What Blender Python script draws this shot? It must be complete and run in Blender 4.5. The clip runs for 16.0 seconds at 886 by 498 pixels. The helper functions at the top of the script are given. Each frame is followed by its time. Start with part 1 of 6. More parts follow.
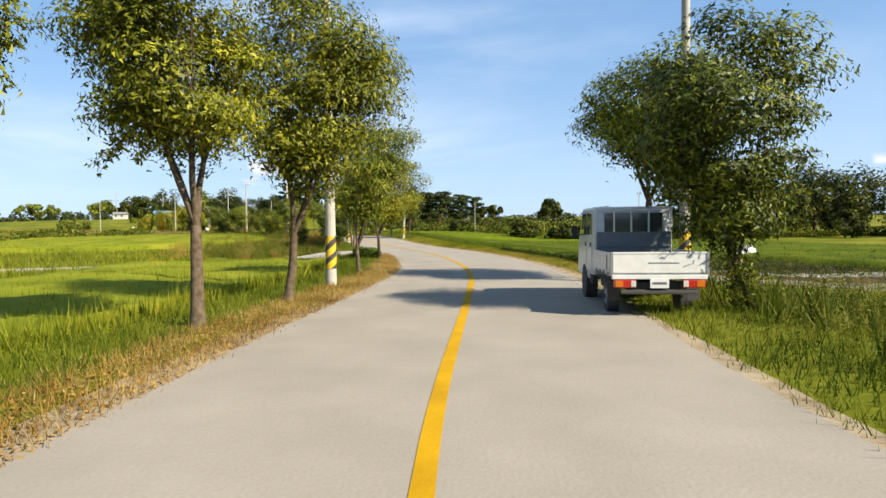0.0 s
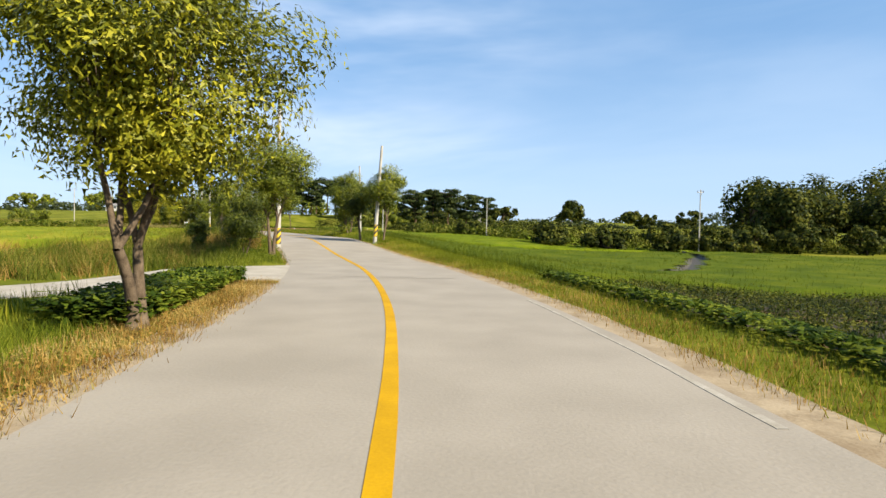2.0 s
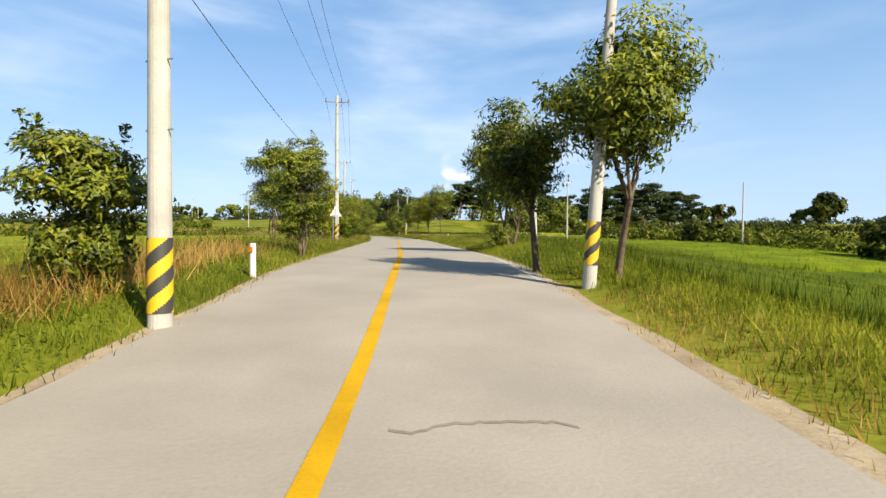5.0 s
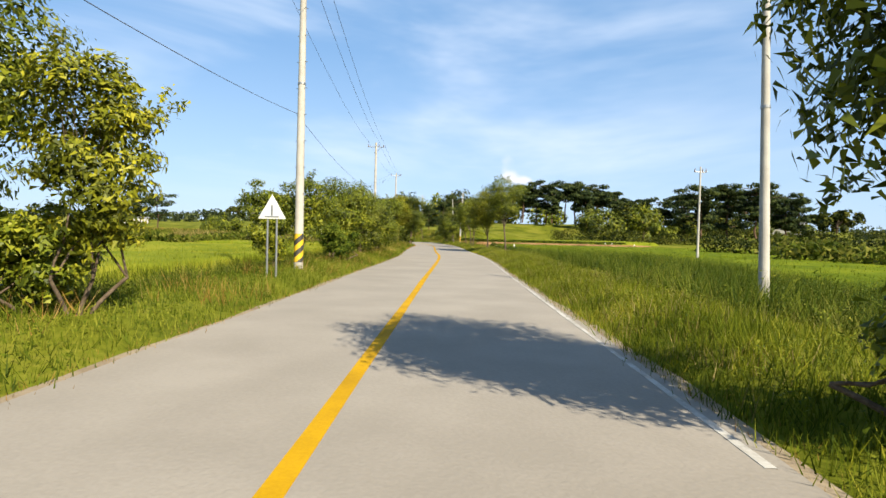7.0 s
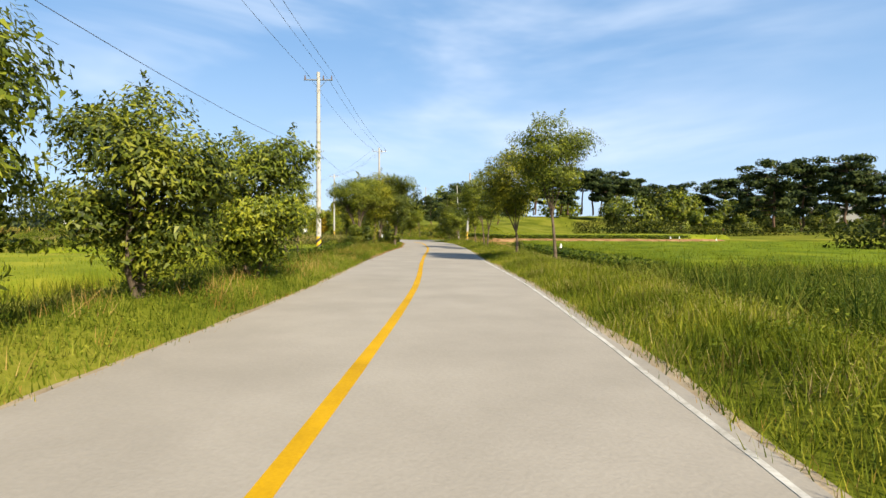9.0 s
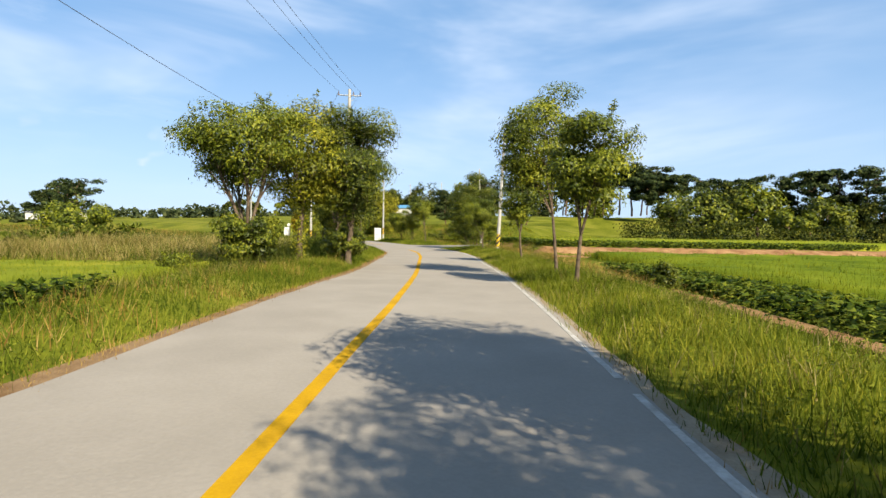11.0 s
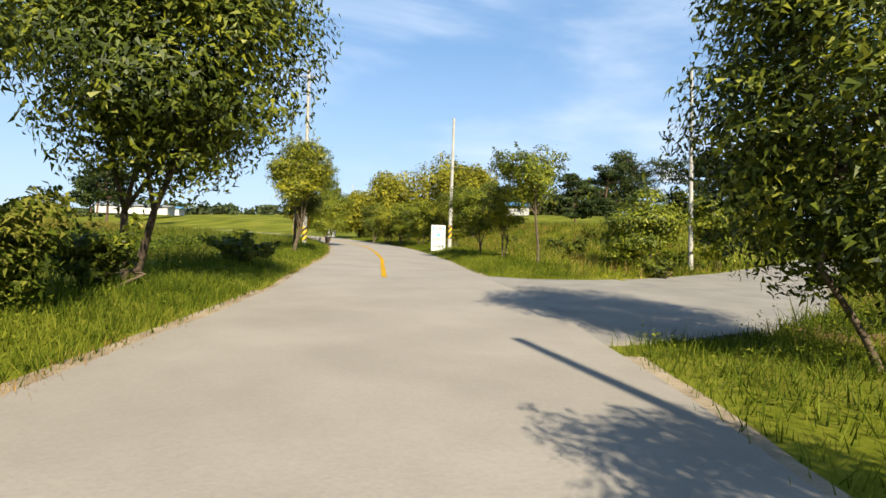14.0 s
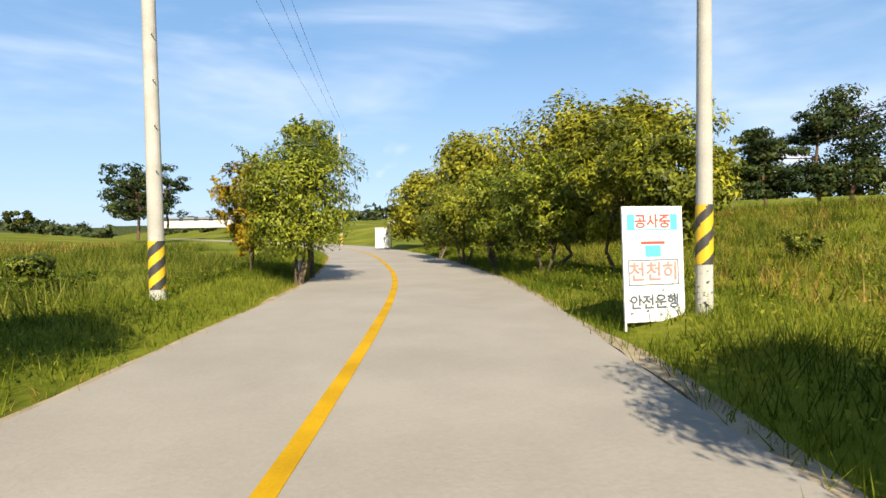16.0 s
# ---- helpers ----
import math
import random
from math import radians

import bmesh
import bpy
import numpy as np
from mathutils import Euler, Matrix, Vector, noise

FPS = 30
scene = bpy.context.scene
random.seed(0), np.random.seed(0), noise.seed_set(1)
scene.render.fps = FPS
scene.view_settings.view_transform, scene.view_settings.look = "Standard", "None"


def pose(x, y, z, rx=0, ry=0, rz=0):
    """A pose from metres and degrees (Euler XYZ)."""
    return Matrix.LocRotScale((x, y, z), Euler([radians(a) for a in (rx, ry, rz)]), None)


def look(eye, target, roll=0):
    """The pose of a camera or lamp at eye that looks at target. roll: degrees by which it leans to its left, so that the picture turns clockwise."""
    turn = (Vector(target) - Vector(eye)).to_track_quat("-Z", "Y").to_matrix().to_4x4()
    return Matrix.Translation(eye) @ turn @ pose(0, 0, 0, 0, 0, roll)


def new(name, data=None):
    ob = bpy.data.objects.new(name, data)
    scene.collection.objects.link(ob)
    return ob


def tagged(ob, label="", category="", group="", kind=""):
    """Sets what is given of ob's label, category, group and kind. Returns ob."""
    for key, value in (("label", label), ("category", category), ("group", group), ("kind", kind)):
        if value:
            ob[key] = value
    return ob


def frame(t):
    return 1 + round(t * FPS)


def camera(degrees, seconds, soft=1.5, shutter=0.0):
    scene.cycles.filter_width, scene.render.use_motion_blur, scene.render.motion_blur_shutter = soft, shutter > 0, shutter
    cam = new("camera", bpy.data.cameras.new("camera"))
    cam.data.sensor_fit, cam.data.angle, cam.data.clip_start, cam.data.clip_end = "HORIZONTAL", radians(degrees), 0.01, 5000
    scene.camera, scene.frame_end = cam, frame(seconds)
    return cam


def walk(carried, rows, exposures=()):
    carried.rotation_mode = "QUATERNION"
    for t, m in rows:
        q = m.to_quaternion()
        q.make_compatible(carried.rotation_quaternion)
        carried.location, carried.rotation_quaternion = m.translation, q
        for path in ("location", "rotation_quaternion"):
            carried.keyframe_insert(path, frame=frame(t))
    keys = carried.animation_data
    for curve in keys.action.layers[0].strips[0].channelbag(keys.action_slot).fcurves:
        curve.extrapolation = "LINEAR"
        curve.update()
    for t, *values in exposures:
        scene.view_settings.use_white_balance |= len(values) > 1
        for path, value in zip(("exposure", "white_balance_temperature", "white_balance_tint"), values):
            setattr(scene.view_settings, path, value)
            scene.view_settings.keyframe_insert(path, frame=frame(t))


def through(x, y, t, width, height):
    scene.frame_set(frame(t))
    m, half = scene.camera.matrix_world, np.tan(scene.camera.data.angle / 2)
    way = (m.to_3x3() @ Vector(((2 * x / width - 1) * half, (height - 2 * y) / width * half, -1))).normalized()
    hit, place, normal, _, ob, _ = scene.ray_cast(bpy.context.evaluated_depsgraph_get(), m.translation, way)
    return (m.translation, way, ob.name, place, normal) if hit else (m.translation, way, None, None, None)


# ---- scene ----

cam = camera(76.18, 16.0, soft=1.5)
PATH = [
    (0, pose(0.000, 0.000, 1.674, 87.884, 0.636, -0.011)),
    (0.25, pose(0.080, 3.103, 1.619, 87.896, 0.218, -1.893)),
    (0.5, pose(0.200, 6.025, 1.594, 87.767, -0.226, -1.610)),
    (0.75, pose(0.597, 8.577, 1.537, 87.743, -0.573, -2.291)),
    (1, pose(0.522, 11.174, 1.492, 87.968, -0.996, -2.580)),
    (1.25, pose(0.809, 13.752, 1.498, 88.220, -0.907, -2.306)),
    (1.5, pose(1.073, 16.359, 1.482, 88.340, -0.880, -1.529)),
    (1.75, pose(1.218, 19.022, 1.515, 88.055, -0.866, -0.745)),
    (2, pose(1.272, 21.698, 1.536, 88.125, -1.083, 1.159)),
    (2.25, pose(1.204, 24.320, 1.551, 88.231, -0.985, 2.844)),
    (2.5, pose(1.063, 26.889, 1.566, 88.311, -0.956, 4.404)),
    (2.75, pose(0.795, 29.401, 1.564, 88.284, -0.841, 6.157)),
    (3, pose(0.467, 31.844, 1.568, 88.258, -0.781, 7.640)),
    (3.25, pose(0.140, 34.203, 1.553, 88.241, -0.509, 9.023)),
    (3.5, pose(-0.268, 36.485, 1.537, 88.103, -0.299, 10.553)),
    (3.75, pose(-0.635, 38.733, 1.524, 88.197, -0.079, 11.571)),
    (4, pose(-1.130, 40.929, 1.495, 88.312, -0.132, 13.625)),
    (4.25, pose(-1.690, 43.092, 1.494, 88.543, -0.507, 15.089)),
    (4.5, pose(-2.228, 45.290, 1.532, 88.548, -0.462, 16.399)),
    (4.75, pose(-2.829, 47.518, 1.559, 88.491, -0.480, 17.562)),
    (5, pose(-3.488, 49.782, 1.605, 88.410, -0.532, 18.621)),
    (5.25, pose(-4.203, 52.084, 1.666, 88.322, -0.621, 19.603)),
    (5.5, pose(-4.974, 54.430, 1.764, 88.232, -0.755, 20.527)),
    (5.75, pose(-5.803, 56.824, 1.897, 88.145, -0.943, 21.394)),
    (6, pose(-6.689, 59.270, 2.039, 88.069, -1.198, 22.196)),
    (6.25, pose(-7.635, 61.773, 2.183, 88.025, -1.537, 22.910)),
    (6.5, pose(-8.610, 64.337, 2.264, 88.084, -1.984, 23.562)),
    (6.75, pose(-9.664, 66.910, 2.301, 88.276, -1.788, 24.192)),
    (7, pose(-10.713, 69.584, 2.294, 88.616, -1.474, 24.619)),
    (7.25, pose(-11.861, 72.361, 2.312, 88.892, -1.030, 24.772)),
    (7.5, pose(-13.052, 75.152, 2.323, 88.864, -0.674, 25.069)),
    (7.75, pose(-14.265, 77.858, 2.339, 88.426, -0.387, 25.367)),
    (8, pose(-15.357, 80.681, 2.354, 88.287, -0.243, 25.200)),
    (8.25, pose(-16.536, 83.515, 2.356, 88.097, -0.228, 25.178)),
    (8.5, pose(-17.784, 86.398, 2.343, 88.072, -0.234, 25.167)),
    (8.75, pose(-19.059, 89.350, 2.339, 88.092, -0.257, 25.205)),
    (9, pose(-20.369, 92.373, 2.337, 88.129, -0.298, 25.314)),
    (9.25, pose(-21.720, 95.468, 2.336, 88.172, -0.361, 25.504)),
    (9.5, pose(-23.119, 98.637, 2.338, 88.214, -0.449, 25.769)),
    (9.75, pose(-24.571, 101.883, 2.343, 88.252, -0.569, 26.090)),
    (10, pose(-26.081, 105.208, 2.352, 88.273, -0.730, 26.431)),
    (10.25, pose(-27.646, 108.618, 2.372, 88.252, -0.948, 26.744)),
    (10.5, pose(-29.367, 112.074, 2.387, 88.118, -1.196, 26.769)),
    (10.75, pose(-31.037, 115.646, 2.370, 88.076, -1.010, 26.866)),
    (11, pose(-32.711, 119.193, 2.369, 88.192, -0.971, 27.152)),
    (11.25, pose(-34.325, 122.631, 2.348, 88.236, -0.988, 27.340)),
    (11.5, pose(-35.885, 125.950, 2.333, 88.453, -1.053, 27.574)),
    (11.75, pose(-37.408, 129.153, 2.316, 88.701, -1.656, 27.967)),
    (12, pose(-39.004, 132.354, 2.291, 88.765, -2.318, 28.394)),
    (12.25, pose(-40.720, 135.654, 2.289, 88.571, -2.110, 29.217)),
    (12.5, pose(-42.460, 138.979, 2.275, 88.783, -1.986, 29.851)),
    (12.75, pose(-44.080, 142.276, 2.281, 88.738, -1.724, 31.449)),
    (13, pose(-45.683, 145.404, 2.261, 88.527, -1.592, 33.041)),
    (13.25, pose(-47.009, 148.429, 2.266, 88.519, -1.356, 34.532)),
    (13.5, pose(-48.994, 151.314, 2.242, 88.335, -1.826, 36.338)),
    (13.75, pose(-51.166, 154.449, 2.278, 88.105, -1.933, 37.760)),
    (14, pose(-53.525, 157.564, 2.297, 88.145, -2.068, 39.313)),
    (14.25, pose(-55.946, 160.474, 2.326, 88.119, -1.531, 40.836)),
    (14.5, pose(-58.317, 163.268, 2.349, 88.233, -0.976, 41.874)),
    (14.75, pose(-60.746, 165.886, 2.352, 88.376, -0.331, 42.772)),
    (15, pose(-63.311, 168.516, 2.358, 88.383, -0.147, 43.930)),
    (15.25, pose(-65.834, 171.274, 2.352, 88.186, 0.245, 45.390)),
    (15.5, pose(-68.387, 173.936, 2.357, 88.090, 0.700, 46.706)),
    (15.75, pose(-70.929, 176.387, 2.354, 88.033, 0.770, 47.741)),
    (16, pose(-73.462, 178.735, 2.358, 88.072, 0.912, 48.806)),
]

walk(cam, PATH)

# ------------------------------------------------------------ daylight
SUN_EL, SUN_ROT = radians(37), radians(122)
world = bpy.data.worlds.new("sky")
scene.world = world
world.use_nodes = True
wn, wl = world.node_tree.nodes, world.node_tree.links
wn.clear()
sky = wn.new("ShaderNodeTexSky")
sky.sky_type, sky.sun_disc = "NISHITA", False
sky.sun_elevation, sky.sun_rotation = SUN_EL, SUN_ROT
sky.air_density, sky.dust_density, sky.ozone_density = 1.0, 0.15, 2.4
coord = wn.new("ShaderNodeTexCoord")


def sky_node(kind, **values):
    node = wn.new(kind)
    for key, value in values.items():
        node.inputs[key.replace("_", " ")].default_value = value
    return node


def sky_math(operation, a, b):
    node = wn.new("ShaderNodeMath")
    node.operation = operation
    for k, v in enumerate((a, b)):
        if isinstance(v, (int, float)):
            node.inputs[k].default_value = v
        else:
            wl.new(v, node.inputs[k])
    return node.outputs[0]


def sky_mix(factor, a, b):
    node = wn.new("ShaderNodeMix")
    node.data_type = "RGBA"
    for key, v in (("Factor", factor), ("A", a), ("B", b)):
        if isinstance(v, (int, float, tuple)):
            node.inputs[key].default_value = v
        else:
            wl.new(v, node.inputs[key])
    return node.outputs["Result"]


def sky_cover(scale, turn, size, detail, rough, low, high, most, warp):
    """How much of the sky a layer of cloud covers."""
    stretch = sky_node("ShaderNodeMapping", Scale=scale, Rotation=turn)
    cloud = sky_node("ShaderNodeTexNoise", Scale=size, Detail=detail, Roughness=rough, Distortion=warp)
    cover = sky_node("ShaderNodeMapRange", From_Min=low, From_Max=high, To_Max=most)
    cover.interpolation_type = "SMOOTHSTEP"
    wl.new(coord.outputs["Generated"], stretch.inputs["Vector"])
    wl.new(stretch.outputs["Vector"], cloud.inputs["Vector"])
    wl.new(cloud.outputs["Fac"], cover.inputs["Value"])
    return cover.outputs["Result"]


split = wn.new("ShaderNodeSeparateXYZ")
wl.new(coord.outputs["Generated"], split.inputs["Vector"])
up = split.outputs["Z"]
clear = sky_mix(0.6, sky.outputs["Color"], (2.0, 3.85, 6.6, 1))
# paler towards the horizon
low_air = sky_node("ShaderNodeMapRange", From_Min=0.0, From_Max=0.3, To_Min=0.62, To_Max=0.0)
wl.new(up, low_air.inputs["Value"])
clear = sky_mix(low_air.outputs["Result"], clear, (4.7, 6.1, 7.9, 1))
streaks = sky_cover((1.0, 1.4, 4.6), (0.1, -0.06, 0.55), 1.25, 5.0, 0.55, 0.43, 0.74, 0.86, 0.35)
wisps = sky_cover((2.2, 4.0, 12.0), (0.16, -0.12, 0.2), 1.3, 6.0, 0.58, 0.54, 0.84, 0.36, 0.6)
band = sky_node("ShaderNodeMapRange", From_Min=0.03, From_Max=0.14)
wl.new(up, band.inputs["Value"])
side = sky_node("ShaderNodeMapRange", From_Min=0.2, From_Max=-0.2, To_Min=0.18, To_Max=1.0)
wl.new(split.outputs["X"], side.inputs["Value"])
veil = sky_math("MULTIPLY", sky_math("MULTIPLY", sky_math("MAXIMUM", streaks, wisps), band.outputs["Result"]), side.outputs["Result"])
veiled = sky_mix(veil, clear, (6.6, 7.35, 8.5, 1))
# small heaped clouds low over the land
heaps = sky_cover((1.0, 1.0, 1.5), (0, 0, 0.9), 7.0, 3.0, 0.45, 0.64, 0.69, 0.7, 0.1)
under = sky_node("ShaderNodeMapRange", From_Min=0.16, From_Max=0.1)
over = sky_node("ShaderNodeMapRange", From_Min=0.055, From_Max=0.075)
wl.new(up, under.inputs["Value"])
wl.new(up, over.inputs["Value"])
heaps = sky_math("MULTIPLY", heaps, sky_math("MULTIPLY", under.outputs["Result"], over.outputs["Result"]))
final = sky_mix(heaps, veiled, (8.4, 7.9, 7.8, 1))
back = wn.new("ShaderNodeBackground")
back.inputs["Strength"].default_value = 0.056
wout = wn.new("ShaderNodeOutputWorld")
wl.new(final, back.inputs["Color"])
wl.new(back.outputs["Background"], wout.inputs["Surface"])
sun = new("sun", bpy.data.lights.new("sun", "SUN"))
sun.data.energy, sun.data.angle, sun.data.color = 5.0, radians(0.55), (1.0, 0.9, 0.7)
to_sun = Vector((math.sin(SUN_ROT) * math.cos(SUN_EL), math.cos(SUN_ROT) * math.cos(SUN_EL), math.sin(SUN_EL)))
sun.matrix_world = look(to_sun * 80, (0, 0, 0))
scene.view_settings.exposure = 1.38


# ------------------------------------------------------------ materials
def surface(name, colours, scale=3.0, rough=0.8, bump=0.3, fine=40.0, metal=0.0, by_piece=0.0, spots=None, coat=0.0):
    """A procedural surface: broad and fine noise between two or three colours, relief, and a shift from piece to piece."""
    m = bpy.data.materials.new(name)
    m.use_nodes = True
    n, l = m.node_tree.nodes, m.node_tree.links
    b = n["Principled BSDF"]
    geo = n.new("ShaderNodeNewGeometry")
    broad, grain = n.new("ShaderNodeTexNoise"), n.new("ShaderNodeTexNoise")
    broad.inputs["Scale"].default_value, broad.inputs["Detail"].default_value = scale, 5
    grain.inputs["Scale"].default_value, grain.inputs["Detail"].default_value = fine, 3
    l.new(geo.outputs["Position"], broad.inputs["Vector"])
    l.new(geo.outputs["Position"], grain.inputs["Vector"])
    mixv = n.new("ShaderNodeMath")
    mixv.operation = "MULTIPLY_ADD"
    mixv.inputs[1].default_value = 0.45
    l.new(grain.outputs["Fac"], mixv.inputs[0])
    l.new(broad.outputs["Fac"], mixv.inputs[2])
    ramp = n.new("ShaderNodeValToRGB")
    ramp.color_ramp.elements[0].position, ramp.color_ramp.elements[1].position = 0.52, 0.92
    while len(ramp.color_ramp.elements) < len(colours):
        ramp.color_ramp.elements.new(0.72)
    for e, c in zip(ramp.color_ramp.elements, colours):
        e.color = (*c, 1)
    last = mixv.outputs[0]
    if by_piece:
        add = n.new("ShaderNodeMath")
        add.operation = "MULTIPLY_ADD"
        add.inputs[1].default_value, add.use_clamp = by_piece, False
        l.new(geo.outputs["Random Per Island"], add.inputs[0])
        sub = n.new("ShaderNodeMath")
        sub.operation = "SUBTRACT"
        sub.inputs[1].default_value = by_piece / 2
        l.new(last, add.inputs[2])
        l.new(add.outputs[0], sub.inputs[0])
        last = sub.outputs[0]
    l.new(last, ramp.inputs["Fac"])
    l.new(ramp.outputs["Color"], b.inputs["Base Color"])
    b.inputs["Roughness"].default_value, b.inputs["Metallic"].default_value, b.inputs["Coat Weight"].default_value = rough, metal, coat
    b.inputs["Specular IOR Level"].default_value = 0.04 if rough > 0.92 else 0.15 if rough >= 0.8 else 0.5
    if bump:
        bp = n.new("ShaderNodeBump")
        bp.inputs["Strength"].default_value, bp.inputs["Distance"].default_value = bump, 0.02
        l.new(mixv.outputs[0], bp.inputs["Height"])
        l.new(bp.outputs["Normal"], b.inputs["Normal"])
    return m


def leafy(name, dark, mid, light, through=0.35, rough=0.6):
    """Leaves and blades: colour from leaf to leaf, some light through them."""
    m = bpy.data.materials.new(name)
    m.use_nodes = True
    n, l = m.node_tree.nodes, m.node_tree.links
    b, out = n["Principled BSDF"], n["Material Output"]
    geo, broad = n.new("ShaderNodeNewGeometry"), n.new("ShaderNodeTexNoise")
    broad.inputs["Scale"].default_value = 0.55
    l.new(geo.outputs["Position"], broad.inputs["Vector"])
    add = n.new("ShaderNodeMath")
    add.operation = "MULTIPLY_ADD"
    add.inputs[1].default_value = 0.5
    l.new(geo.outputs["Random Per Island"], add.inputs[0])
    l.new(broad.outputs["Fac"], add.inputs[2])
    ramp = n.new("ShaderNodeValToRGB")
    ramp.color_ramp.elements.new(0.75)
    for e, c, p in zip(ramp.color_ramp.elements, (dark, mid, light), (0.5, 0.78, 1.0)):
        e.color, e.position = (*c, 1), min(p, 1.0)
    l.new(add.outputs[0], ramp.inputs["Fac"])
    l.new(ramp.outputs["Color"], b.inputs["Base Color"])
    b.inputs["Roughness"].default_value = rough
    b.inputs["Specular IOR Level"].default_value = 0.2 if rough < 0.55 else 0.06
    tr, mx = n.new("ShaderNodeBsdfTranslucent"), n.new("ShaderNodeMixShader")
    l.new(ramp.outputs["Color"], tr.inputs["Color"])
    mx.inputs["Fac"].default_value = through
    l.new(b.outputs["BSDF"], mx.inputs[1])
    l.new(tr.outputs["BSDF"], mx.inputs[2])
    l.new(mx.outputs["Shader"], out.inputs["Surface"])
    return m


def plain(name, colour, rough=0.5, metal=0.0, coat=0.0):
    return surface(name, [tuple(c * 0.88 for c in colour), colour], 6.0, rough, 0.04, 60.0, metal, coat=coat)


ASPHALT = surface("pale_asphalt", [(0.192, 0.172, 0.146), (0.212, 0.19, 0.162), (0.232, 0.209, 0.179)], 0.7, 0.9, 0.45, 26)
ASPHALT_SIDE = surface("grey_asphalt", [(0.15, 0.138, 0.121), (0.205, 0.186, 0.161)], 0.9, 0.9, 0.35, 45)
CONCRETE = surface("bleached_concrete", [(0.2268, 0.2016, 0.167), (0.3024, 0.2772, 0.2363)], 1.2, 0.9, 0.3, 30)
YELLOW = surface("yellow_paint", [(0.27, 0.15, 0.0006), (0.38, 0.215, 0.001)], 1.5, 0.9, 0.2, 35)
WHITE_LINE = surface("worn_white_paint", [(0.22, 0.205, 0.18), (0.39, 0.375, 0.345)], 3.0, 0.8, 0.2, 25)
FADED_LINE = surface("faded_white_paint", [(0.2, 0.18, 0.148), (0.285, 0.265, 0.234)], 4.0, 0.85, 0.3, 25)
CRACK = surface("dark_crack_seal", [(0.1197, 0.104, 0.0851), (0.1701, 0.148, 0.1197)], 5.0, 0.9, 0.2, 30)
GRIT = surface("dry_grit", [(0.1701, 0.1291, 0.0851), (0.2709, 0.2205, 0.1543)], 2.0, 0.95, 0.5, 30)
RIM = surface("brown_road_rim", [(0.11, 0.064, 0.03), (0.2, 0.135, 0.075)], 2.0, 0.95, 0.5, 30)
EARTH = surface("meadow_ground", [(0.0504, 0.0617, 0.0057), (0.0945, 0.1052, 0.0082), (0.1543, 0.1449, 0.0202)], 0.12, 0.95, 0.6, 6)
SOIL = surface("brown_soil", [(0.126, 0.063, 0.0284), (0.252, 0.1512, 0.0756)], 1.2, 0.95, 0.6, 18)
# near-black mud: the ditch's deep shade is put into its colour
MUD_SHADED = surface("shade_dark_mud", [(0.0158, 0.0126, 0.0088), (0.0378, 0.0302, 0.0189)], 1.5, 0.7, 0.5, 14)
MULCH = surface("dusty_black_film", [(0.014, 0.012, 0.009), (0.04, 0.033, 0.024)], 2.0, 0.85, 0.4, 20)
TILLED = surface("damp_tilled_soil", [(0.0189, 0.0151, 0.0095), (0.0473, 0.0347, 0.0189), (0.0945, 0.0567, 0.0315)], 1.3, 0.95, 0.8, 14)
PALE_FILM = surface("dusty_clear_film", [(0.06, 0.055, 0.045), (0.22, 0.21, 0.19)], 3.0, 0.6, 0.4, 25)
STUBBLE = surface("bleached_straw_ground", [(0.06, 0.048, 0.034), (0.17, 0.148, 0.115)], 2.4, 0.9, 0.9, 12)
RICE_TOP = surface("rice_canopy", [(0.047, 0.07, 0.003), (0.08, 0.108, 0.004), (0.12, 0.138, 0.006)], 0.35, 0.95, 0.9, 9)
RICE_GOLD = surface("ripening_rice_canopy", [(0.0819, 0.104, 0.0063), (0.1323, 0.1512, 0.0088), (0.189, 0.1827, 0.0158)], 0.3, 0.95, 0.9, 9)
RICE_DEEP = surface("deep_green_rice_canopy", [(0.03, 0.047, 0.0026), (0.05, 0.07, 0.0035), (0.078, 0.09, 0.005)], 0.35, 0.95, 0.9, 9)
RICE_DARK = leafy("deep_green_rice_blades", (0.022, 0.037, 0.0026), (0.056, 0.075, 0.0044), (0.115, 0.128, 0.009))
RICE = leafy("rice_blades", (0.036, 0.052, 0.0034), (0.09, 0.11, 0.0054), (0.175, 0.182, 0.011))
RICE_Y = leafy("ripening_rice_blades", (0.063, 0.0819, 0.005), (0.126, 0.148, 0.0088), (0.2394, 0.2268, 0.0221))
GRASS = leafy("verge_grass", (0.034, 0.053, 0.0042), (0.09, 0.117, 0.008), (0.19, 0.195, 0.022))
STRAW = leafy("dry_grass", (0.1386, 0.0756, 0.0176), (0.2772, 0.1638, 0.0378), (0.378, 0.2646, 0.0882))
REED = leafy("tan_reeds", (0.1, 0.08, 0.018), (0.21, 0.165, 0.05), (0.34, 0.28, 0.11))
WEED = leafy("tall_weeds", (0.0252, 0.0391, 0.0038), (0.0725, 0.0914, 0.0082), (0.1701, 0.1638, 0.0284))
SOY = leafy("bean_leaves", (0.016, 0.032, 0.004), (0.053, 0.081, 0.007), (0.145, 0.168, 0.018))
LEAF = leafy("street_tree_leaves", (0.034, 0.047, 0.004), (0.1, 0.125, 0.0075), (0.24, 0.245, 0.017), 0.32, 0.5)
LEAF_Y = leafy("yellowing_leaves", (0.048, 0.058, 0.004), (0.145, 0.155, 0.0085), (0.32, 0.295, 0.018), 0.32, 0.5)
LEAF_GOLD = leafy("golden_leaves", (0.126, 0.0819, 0.0063), (0.2646, 0.1764, 0.0095), (0.378, 0.2646, 0.0252))
